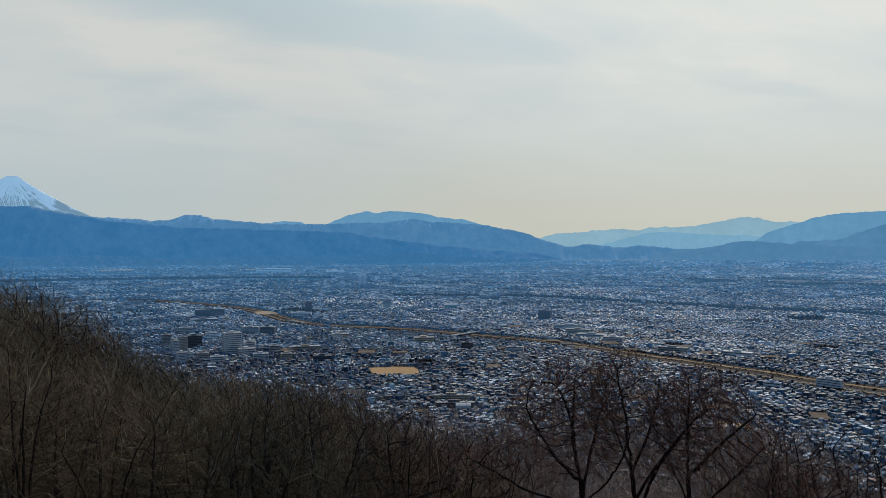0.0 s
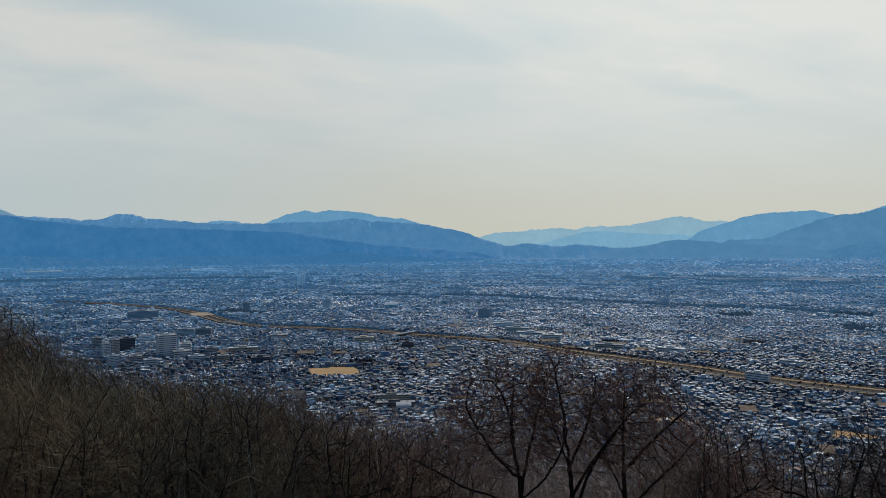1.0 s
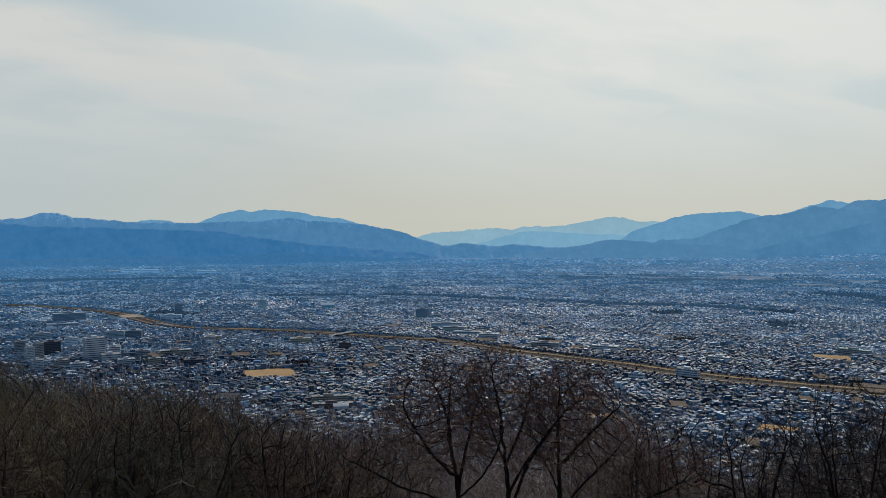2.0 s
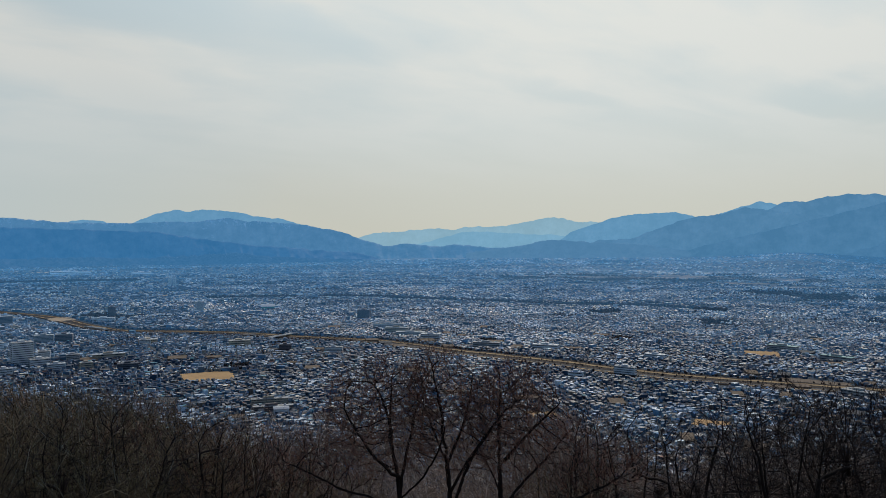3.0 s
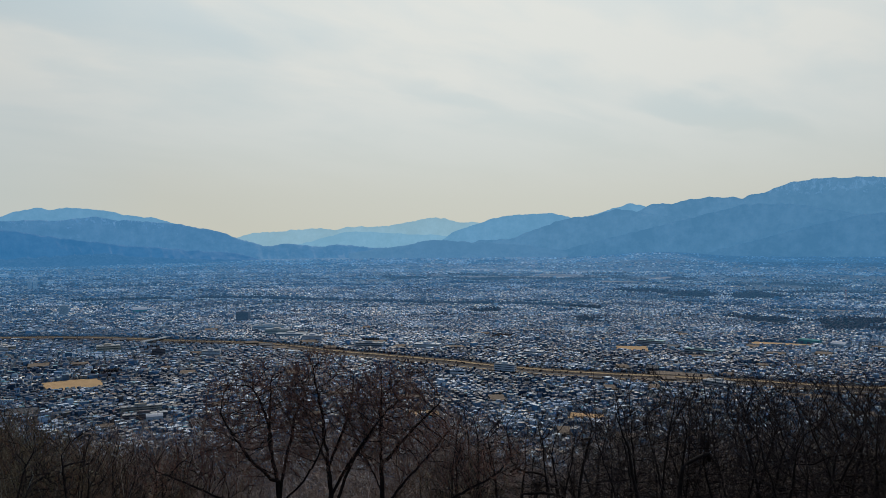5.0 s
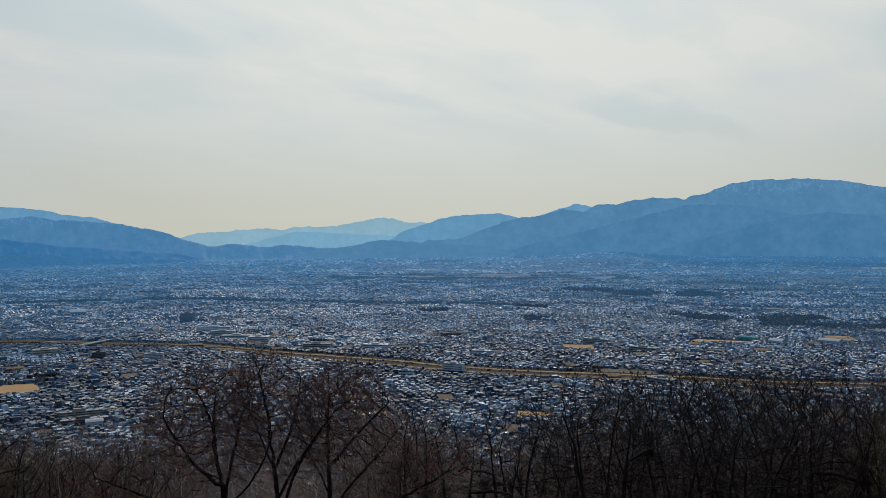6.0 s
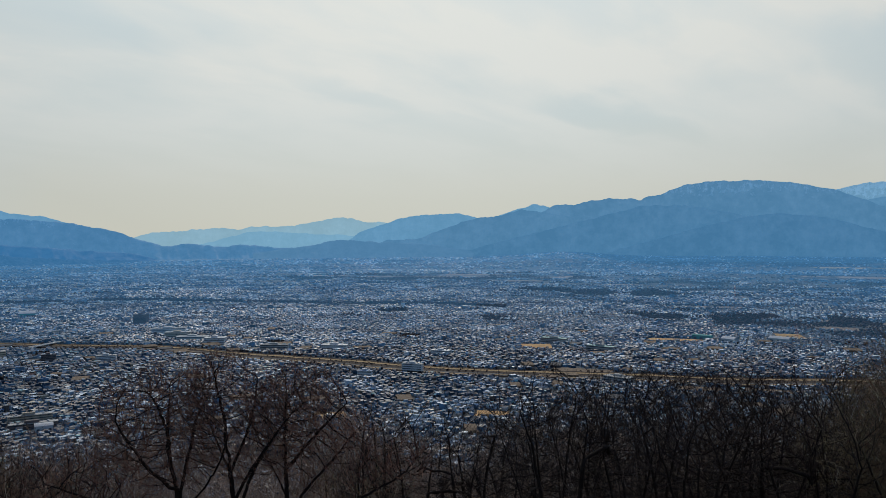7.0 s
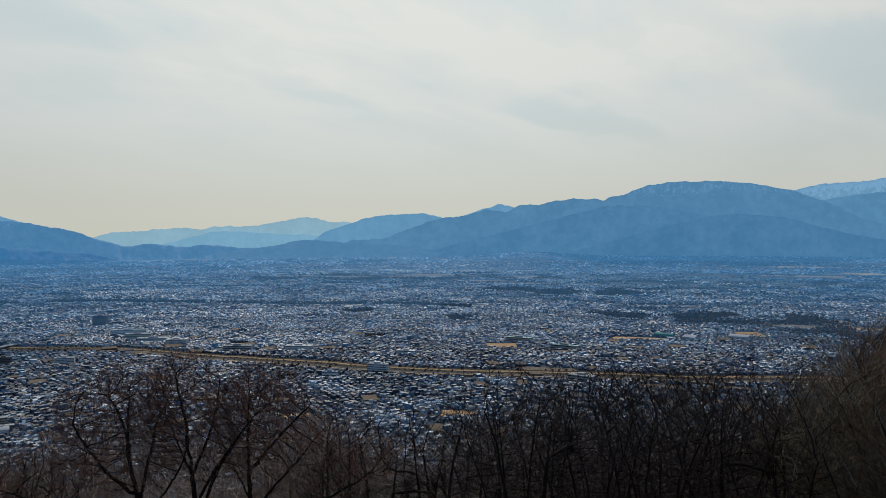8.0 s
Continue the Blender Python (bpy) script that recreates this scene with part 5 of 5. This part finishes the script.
def grow(rng, stems, goals, step, reach, kill, lift, crook=0.12, rounds=110):
    """Stems that fork and reach towards the goals until each is met. Returns the joints and the joint before each."""
    pos, before = [], []
    for line in stems:
        near = -1
        if pos:
            far = np.linalg.norm(np.array(pos) - line[0], axis=1)
            near = int(far.argmin()) if far.min() < 1.2 else -1
            if near >= 0:
                line = (line + (pos[near] - line[0]) * np.linspace(1, 0, len(line))[:, None] ** 2)[1:]
        for i, p in enumerate(line):
            before.append(near if i == 0 else len(pos) - 1)
            pos.append(p)
    pos = np.array(pos)
    before = list(before)
    dist = np.full(len(goals), 1e9)
    owner = np.zeros(len(goals), dtype=int)

    def look_at(first):
        d = np.linalg.norm(goals[:, None] - pos[None, first:], axis=2)
        m = d.argmin(1)
        dm = d[np.arange(len(goals)), m]
        closer = dm < dist
        owner[closer], dist[closer] = m[closer] + first, dm[closer]

    look_at(0)
    for _ in range(rounds):
        seen = (dist < reach) & (dist > kill)
        if not seen.any():
            break
        who = np.unique(owner[seen])
        pull = np.zeros((len(pos), 3))
        np.add.at(pull, owner[seen], unit(goals[seen] - pos[owner[seen]]))
        way = unit(unit(pull[who]) + rng.normal(0, crook, (len(who), 3)) + np.array([0, 0, lift]))
        first = len(pos)
        pos = np.vstack([pos, pos[who] + way * step])
        before += who.tolist()
        look_at(first)
        alive = dist > kill
        goals, dist, owner = goals[alive], dist[alive], owner[alive]
        if not len(goals):
            break
    return pos, np.array(before)


def thickness(before, tip, power):
    """Each joint carries what grows from it."""
    n = len(before)
    load = np.zeros(n)
    order = np.arange(n)[::-1]
    for i in order:
        if load[i] == 0:
            load[i] = tip ** power
        if before[i] >= 0:
            load[before[i]] += load[i]
    return load ** (1 / power)


def bare_tree(label, seed, stems, blobs, step=0.15, reach=1.3, kill=0.24, lift=0.12, tip=0.0045, power=2.3, most=0.11, twigs=1.0, twig_len=0.42, twig="twig", wood="limb", thick=1.0):
    """A winter tree: trunks and limbs that fork through the crown, and fine twigs at the ends."""
    rng = np.random.default_rng(seed)
    lines = [bow(rng, *s, step) for s in stems]
    pos, before = grow(rng, lines, in_blobs(rng, blobs), step, reach, kill, lift)
    rad = np.minimum(thickness(before, tip * thick, power), most)
    base = thing("bare_tree", label, "tree", group="bare trees of the hillside")
    kids = [[] for _ in pos]
    roots = []
    for i, b in enumerate(before):
        (kids[b] if b >= 0 else roots).append(i)
    joints = [Vector(p) for p in pos]
    fine, ends = ([], []), []
    todo = [(r, -1) for r in roots]
    while todo:
        i, b = todo.pop()
        chain = [b] if b >= 0 else []
        while True:
            chain.append(i)
            if not kids[i]:
                break
            grown = sorted(kids[i], key=lambda k: -rad[k])
            todo += [(k, i) for k in grown[1:]]
            i = grown[0]
        ends.append(chain)
        r = [min(rad[k], rad[chain[1]] if len(chain) > 1 else 1) for k in chain]
        if b >= 0:
            r[0] = r[1]
        pts = [joints[k] for k in chain]
        if r[0] < 0.011 and len(pts) > 3:
            pts, r = pts[:-1:2] + pts[-1:], r[:-1:2] + r[-1:]
        if r[0] > 0.030 * thick:
            own = ([], [])
            tube(pts, r, 6, own)
            mesh_object("trunk" if b < 0 else "limb", own[0], own[1], [MAT["bark"]], parent=base, smooth=True)
        else:
            tube(pts, r, 4 if r[0] > 0.014 else 3, fine)
    if fine[0]:
        mesh_object("branching", fine[0], fine[1], [MAT[wood]], parent=base, label="dark forking branches")["kind"] = "stuff"
    # twigs: from the thin joints, outward and up
    thin = np.flatnonzero((rad < 0.011 * thick) & (before >= 0))
    at = rng.choice(thin, min(int(len(thin) * twigs), 1 << 14))
    way = unit(pos[at] - pos[before[at]]) + rng.normal(0, 0.40, (len(at), 3)) + np.array([0, 0, 0.35])
    ln = twig_len * rng.uniform(0.35, 1.3, len(at))
    p0 = pos[at]
    p1 = p0 + unit(way) * (ln * 0.5)[:, None]
    p2 = p1 + unit(unit(way) + rng.normal(0, 0.22, way.shape) + np.array([0, 0, 0.18])) * (ln * 0.5)[:, None]
    r0 = 0.0042 * thick * rng.uniform(0.7, 1.3, len(at))
    ring = [np.array([math.cos(a), math.sin(a), 0.35 * math.sin(a + 1)]) for a in (0.3, 2.4, 4.5)]
    bent = ln > np.quantile(ln, 0.65)
    verts, faces, first = [], [], 0
    for pick, joints in ((bent, ((p0, 1.0), (p1, 0.72))), (~bent, ((p0, 1.0),))):
        cols = [p[pick] + k * r0[pick, None] * c for p, k in joints for c in ring] + [p2[pick]]
        w, n = len(cols), int(pick.sum())
        verts.append(np.stack(cols, 1).reshape(-1, 3))
        start = first + w * np.arange(n)[:, None]
        for f in ((0, 1, 4, 3), (1, 2, 5, 4), (2, 0, 3, 5), (3, 4, 6), (4, 5, 6), (5, 3, 6)) if w == 7 else ((0, 1, 3), (1, 2, 3), (2, 0, 3)):
            faces += (start + np.array(f)).tolist()
        first += w * n
    verts = np.concatenate(verts)
    mesh_object("crown", verts.tolist(), faces, [MAT[twig]], parent=base, label="fine bare twigs")["kind"] = "stuff"
    return base, float(np.quantile(p2[:, 2], 0.992))


def shape(rng, H, count, spread, wide, low, n):
    """Stems and crown of a tree H high: count stems that part like a vase under a domed crown."""
    stems, turn = [], rng.uniform(0, 6.28)
    for s in range(count):
        a = turn + 2 * math.pi * s / count + rng.uniform(-0.4, 0.4)
        c, v = math.cos(a), math.sin(a)
        out = spread * rng.uniform(0.5, 1.15)
        top = H * rng.uniform(0.68, 0.86)
        stems.append(((c * 0.1, v * 0.1, -0.6), (c * out * 0.15, v * out * 0.15, top * 0.62), (c * out, v * out, top)))
    mid = (1 + low) / 2 * H
    blobs = [(0, 0, mid - 0.04 * H, wide, wide, (1 - low) / 2 * H, n), (0, 0, H * (0.93 - 0.25), wide * 0.72, wide * 0.72, 0.27 * H, n // 3)]
    for _ in range(4):
        a, q = rng.uniform(0, 6.28), rng.uniform(0.5, 0.9)
        blobs.append((math.cos(a) * wide * q, math.sin(a) * wide * q, H * rng.uniform(low, 0.72), wide * 0.45, wide * 0.45, 0.13 * H, n // 8))
    return stems, blobs


# azimuth and angle of elevation of the wood's upper edge
CANOPY = [(-40, -1.0), (-29.7, -2.3), (-27.7, -2.9), (-25.3, -4.5), (-23, -6.4), (-21.2, -7.3), (-18.3, -8.8), (-13.7, -9.4), (-10.9, -9.9), (-7.6, -10.4), (-5.6, -11.0), (-3.9, -12.2), (-1, -13.8), (2.4, -13.2), (4.8, -10.6), (7.3, -9.3),
          (10, -8.8), (13, -8.9), (18.7, -9.3), (20.5, -11.2), (22.4, -12.2), (25.3, -11.6), (27.8, -12.0), (30.3, -11.1), (34.4, -12.0), (37.8, -9.5), (41, -10.5), (46.2, -8.9), (51.9, -9.5), (55.4, -9.7), (57.8, -6.7), (59.4, -5.1), (61, -4.3), (70, -2.5)]


def canopy(az):
    a, e = zip(*CANOPY)
    return float(np.interp(az, a, e))


def foot_of(az, d):
    x, y = polar(az, d)
    return x, y, float(land(np.array(float(az)), np.array(float(d)))) - 0.05


def build_wood():
    rng = random.Random(12)
    shp = np.random.default_rng(31)

    # the open group: three spreading trees with low boughs, each set across the view
    def stand(az, d, tree):
        base, _ = tree
        x, y, z = foot_of(az, d)
        base.matrix_world = pose(x, y, z, 0, 0, -az)

    stand(10.4, 14.0, bare_tree("dark bare tree with forked limbs and a long low bough", 3,
          [((0, 0, -0.5), (0.20, 0.1, 4.4), (-0.55, 0.2, 5.9)), ((0.03, 0, 3.7), (0.02, 0.2, 4.9), (0.42, 0.5, 5.7)), ((0, 0.1, 4.15), (-0.5, -0.2, 4.5), (-1.0, -0.5, 5.6)), ((-0.05, 0.1, 4.6), (-0.3, 0.5, 4.9), (-0.2, 0.7, 5.9)),
           ((0.0, 0, 3.75), (-0.7, -0.4, 4.0), (-2.0, -0.7, 4.75)), ((0.02, 0, 3.8), (0.5, -0.4, 4.4), (0.75, -0.9, 5.4))],
          [(-0.45, 0.1, 5.25, 1.1, 1.1, 1.12, 2300), (-1.55, -0.5, 4.75, 0.9, 0.7, 0.5, 320), (0.1, 0.2, 5.6, 0.6, 0.9, 0.75, 600)], step=0.085, reach=1.5, kill=0.12, lift=0.12, tip=0.0044, power=2.5, most=0.085, twig="twig_rust", wood="bark", twigs=2.5, twig_len=0.36))
    stand(14.2, 14.0, bare_tree("dark bare tree with a tall crooked middle stem", 8,
          [((0, 0, -0.5), (-0.05, 0.1, 3.9), (-0.36, 0.1, 6.0)), ((-0.05, 0, 3.9), (0.25, -0.4, 4.8), (0.85, -0.6, 5.5)), ((0.02, 0, 3.4), (0.32, 0.3, 4.9), (1.3, 0.5, 5.6)), ((-0.1, 0, 4.4), (-0.35, 0.5, 5.0), (-0.75, 0.8, 5.7)), ((0.1, 0.1, 4.5), (0.35, 0.4, 5.2), (0.35, 0.5, 6.0))],
          [(-0.25, 0.1, 5.5, 0.75, 0.9, 1.05, 1600), (0.75, 0, 5.4, 0.75, 0.9, 0.72, 1000), (0.2, 0, 4.6, 0.9, 0.8, 0.35, 160)], step=0.085, reach=1.5, kill=0.12, lift=0.12, tip=0.0044, power=2.5, most=0.085, twig="twig_rust", wood="bark", twigs=2.5, twig_len=0.36))
    stand(16.8, 14.2, bare_tree("dark bare tree with a low bough reaching outward", 15,
          [((0, 0, -0.5), (0.18, 0, 4.2), (0.20, 0.2, 5.85)), ((0.18, 0, 4.5), (0.6, -0.3, 5.1), (1.25, -0.4, 5.75)), ((0.1, 0, 3.5), (1.2, -0.4, 3.75), (2.3, -0.5, 4.5)), ((0.15, 0, 4.0), (-0.2, 0.4, 4.7), (-0.55, 0.6, 5.5)),
           ((0.1, 0, 3.7), (0.9, 0.5, 4.3), (1.6, 0.6, 5.1))],
          [(0.45, 0, 5.35, 1.0, 1.0, 1.05, 1900), (2.0, -0.4, 4.6, 0.9, 0.6, 0.5, 340), (1.3, 0.2, 5.0, 0.6, 0.7, 0.5, 260)], step=0.085, reach=1.5, kill=0.12, lift=0.12, tip=0.0044, power=2.5, most=0.085, twig="twig_rust", wood="bark", twigs=2.5, twig_len=0.36))

    models = {
        "slender": [bare_tree("slender dark bare tree with upright stems", s, *shape(shp, 6.5, 2 + s % 2, 0.8, 1.25, 0.42, 620), step=0.14, reach=1.0, kill=0.19, lift=0.3, twigs=0.9, most=0.06, twig="twig_dark", wood="bark") for s in (21, 22, 23)],
        "dark": [bare_tree("dark bare tree with several thick crooked stems", s, *shape(shp, 8.0, 3 + s % 2, 1.5, 1.9, 0.34, 900), step=0.16, reach=1.2, kill=0.24, lift=0.25, twigs=2.2, tip=0.0050, power=2.5, most=0.10, twig="twig_dark", wood="bark") for s in (4, 9, 16)],
        "domed": [bare_tree("brown bare tree with a dense domed crown of fine twigs", s, *shape(shp, 6.5, 5, 1.6, 2.1, 0.22, 1150), step=0.17, reach=1.2, kill=0.23, lift=0.5, twigs=1.35, twig_len=0.8, thick=1.15, most=0.06, twig=t) for s, t in ((5, "twig_red"), (6, "twig"), (7, "twig_olive"), (10, "twig"))],
        "distant": [bare_tree("bare tree further down the slope", s, *shape(shp, 8.0, 2, 0.9, 1.7, 0.30, 520), step=0.20, reach=1.4, kill=0.30, lift=0.3, twigs=2.0, twig_len=0.65, power=2.6, most=0.08, twig="twig_grey", wood="twig_grey", thick=1.2) for s in (41, 42, 43)],
    }
    used = set()

    def put(kind, az, d, top, limit=(0.45, 1.9)):
        base, H = rng.choice(models[kind])
        x, y, z = foot_of(az, d)
        k = (d * math.tan(radians(top)) - z) / H
        m = pose(x, y, z, rng.uniform(-4, 4), 0, rng.uniform(0, 360)) @ Matrix.Scale(k, 4)
        if not limit[0] < k < limit[1]:
            return
        if base.name not in used:
            used.add(base.name)
            base.matrix_world = m
        else:
            copy_thing(base, m @ Matrix.Diagonal((1 / base.scale[0], 1 / base.scale[1], 1 / base.scale[2], 1)))

    # slender trees between the open group and the west
    for az, d, top in ((22.6, 17, -12.4), (24.8, 19, -11.4), (27.0, 16.5, -12.6), (28.4, 20, -11.9), (30.2, 16, -11.0), (31.8, 19, -11.6), (33.6, 17, -12.2), (35.4, 18, -11.6), (3.4, 17, -13.4), (-0.6, 15.5, -12.6), (-2.6, 15, -11.9), (1.2, 16, -13.6)):
        put("slender", az, d, top)
    # the dark trees to the west
    for az, d, top in ((37.4, 15, -8.8), (39.6, 17, -9.8), (42.2, 15.5, -9.6), (45.9, 14.5, -8.1), (48.6, 16.5, -8.9), (51.0, 14.5, -9.0), (53.2, 16.5, -8.8), (55.8, 16, -9.2),
                       (36.0, 21, -12.0), (40.8, 21, -10.0), (44.0, 20, -9.3), (47.2, 21, -9.0), (50, 22, -8.9), (52.4, 21, -9.1), (54.6, 21, -9.1), (57.0, 20, -9.0), (58.5, 15, -11.4), (38.2, 18, -11.4), (43.2, 18.5, -11.0), (47, 18.5, -10.8), (51.6, 18.5, -10.8), (55.4, 18.5, -10.8), (57.2, 17, -10.8)):
        put("dark", az, d, top)
    for az, d, top in ((38.4, 14, -9.4), (43.4, 15, -8.9), (47.4, 14.2, -8.8), (52.0, 15, -8.7), (54.8, 14.4, -9.2)):
        put("slender", az, d, top)
    # dark trunks in the brown wood to the east
    for az, d, top in ((-29, 15, -8.5), (-26.4, 14.5, -9.6), (-23.6, 15.5, -10.4), (-20.8, 14.5, -11.4), (-17.4, 15, -11.8), (-14.2, 14.6, -12.2), (-11, 15.2, -12.0), (-8, 14.8, -12.6), (-5, 15.4, -12.8)):
        put("slender", az, d, top)
    # domed brown trees to the east and the far west
    for d0, d1, n, below in ((13.5, 17, 14, 4.2), (18, 24, 26, 2.2), (25, 36, 40, 0.4)):
        for i in range(n):
            az = -37 + 35.5 * (i + rng.uniform(0.2, 0.8)) / n
            put("domed", az, rng.uniform(d0, d1), min(canopy(az), canopy(az + 1.2) + 0.2) - rng.uniform(0, below) + 0.15)
    for az, d, top in ((-29.6, 25, -2.3), (-28.3, 28, -2.6), (-26.9, 24, -2.7), (-25.4, 27, -4.4), (-31, 24, -1.8), (-23.2, 24, -5.9), (-13.4, 14.5, -10.6), (-9.6, 15, -10.0)):
        put("slender", az, d, top)
    for az, d, top in ((-1.8, 15.5, -13.4), (1.6, 16.5, -14.4), (4.4, 16, -14.6), (23.4, 16, -15.2), (20.6, 17, -14.8), (61.2, 18, -6.0), (62.4, 16.5, -5.0), (63.8, 17.5, -3.2), (63.2, 20, -3.7), (66.0, 17, -2.2), (65.2, 15.5, -4.4), (60.4, 18.5, -7.0), (62.6, 19, -4.4), (61.8, 15, -7.2), (64.6, 20, -2.8), (59.8, 20, -8.2), (61.4, 22, -5.6), (68.5, 18, -2.0), (58.4, 15.5, -10.2), (60.6, 14.5, -9.0), (63, 14.5, -7.5), (57.4, 24, -8.6), (60.2, 24, -5.6), (66, 14.5, -7.0), (69, 20, -3)):
        put("domed", az, d, top)
    # trees further down that fill the wood behind
    for i in range(30):
        az = -3 + 29 * (i + rng.random()) / 30
        put("distant", az, rng.uniform(30, 40), rng.uniform(-11.2, -13.4), (0.35, 1.9))
    for d0, d1, n, hi, lo in ((18, 23, 62, -14.4, -17.0), (25, 36, 66, -12.6, -15.2)):
        for i in range(n):
            az = -7 + 67 * (i + rng.random()) / n
            if d0 < 20 and az < 24 and i % 3:
                continue
            top = rng.uniform(hi, lo) + (1.8 if az > 36 else 0) - (0.5 if az < 20 else 0)
            put("distant", az, rng.uniform(d0, d1), min(top, canopy(az) - 0.6), (0.35, 1.7))

    for kind in models.values():
        for base, _ in kind:
            if base.name not in used:
                for ob in (*base.children_recursive, base):
                    bpy.data.objects.remove(ob)


build_wood()


def brush(name, label, count, az_range, d_range, seed, mat, below, tall, heavy=1.0):
    """Undergrowth too many to count: short crooked whips that fork twice."""
    rng = np.random.default_rng(seed)
    az = rng.uniform(*az_range, count)
    d = rng.uniform(d_range[0] ** 0.5, d_range[1] ** 0.5, count) ** 2
    a, e = zip(*CANOPY)
    top = d * np.tan(np.radians(np.interp(az, a, e) - below[0] - (below[1] - below[0]) * rng.random(count) ** 1.3))
    z = land(az, d)
    h = np.minimum(top - z, rng.uniform(*tall, count))
    keep = h > 0.7
    az, d, z, h = az[keep], d[keep], z[keep], h[keep]
    n = len(az)
    x, y = polar(az, d)
    thick = rng.uniform(0.6, 1.5, n) * heavy
    up = np.array([0, 0, 1.0])
    way = unit(rng.normal(0, 0.30, (n, 3)) + up)
    runs = []

    def shoot(p, w, ln, r, joints, crook):
        run = [(p, r)]
        for k in range(joints):
            w = unit(w + rng.normal(0, crook, (n, 3)) + 0.12 * up)
            p = p + w * (ln / joints)[:, None]
            run.append((p, r * (1 - 0.8 * (k + 1) / joints)))
        runs.append(run)
        return run, w

    stem, _ = shoot(np.stack([x, y, z - 0.1], -1), way, h * 0.95, 0.0085 * thick, 4, 0.26)
    for k in range(5):
        seg = (1, 2, 2, 3, 3)[k]
        w = unit(unit(stem[seg + 1][0] - stem[seg][0]) + rng.normal(0, 0.6, (n, 3)))
        side, _ = shoot(stem[seg][0], w, h * rng.uniform(0.18, 0.42, n), 0.0045 * thick, 2, 0.35)
        for _ in range(2):
            w2 = unit(unit(side[2][0] - side[1][0]) + rng.normal(0, 0.6, (n, 3)))
            shoot(side[1][0], w2, h * rng.uniform(0.08, 0.2, n), 0.0032 * thick, 1, 0.3)
    verts, faces, at = [], [], 0
    ring = [(math.cos(2 * math.pi * k / 3), math.sin(2 * math.pi * k / 3)) for k in range(3)]
    for run in runs:
        m = len(run)
        cols = [p + np.stack([r * c, r * s, r * 0], -1) for p, r in run[:-1] for c, s in ring] + [run[-1][0]]
        w = len(cols)
        verts.append(np.stack(cols, 1).reshape(-1, 3))
        start = (at + w * np.arange(n))[:, None]
        for i in range(m - 2):
            for k in range(3):
                faces += (start + np.array([3 * i + k, 3 * i + (k + 1) % 3, 3 * i + 3 + (k + 1) % 3, 3 * i + 3 + k])).tolist()
        for k in range(3):
            faces += (start + np.array([3 * (m - 2) + k, 3 * (m - 2) + (k + 1) % 3, w - 1])).tolist()
        at += w * n
    ob = mesh_object(name, np.concatenate(verts).tolist(), faces, [MAT[mat]])
    tagged(ob, label, "brush", kind="stuff")


brush("hillside_brush", "dense brown bare brush on the hillside", 1300, (-42, -1), (16, 36), 41, "limb", (0.8, 6.0), (2.0, 5.0), 1.2)
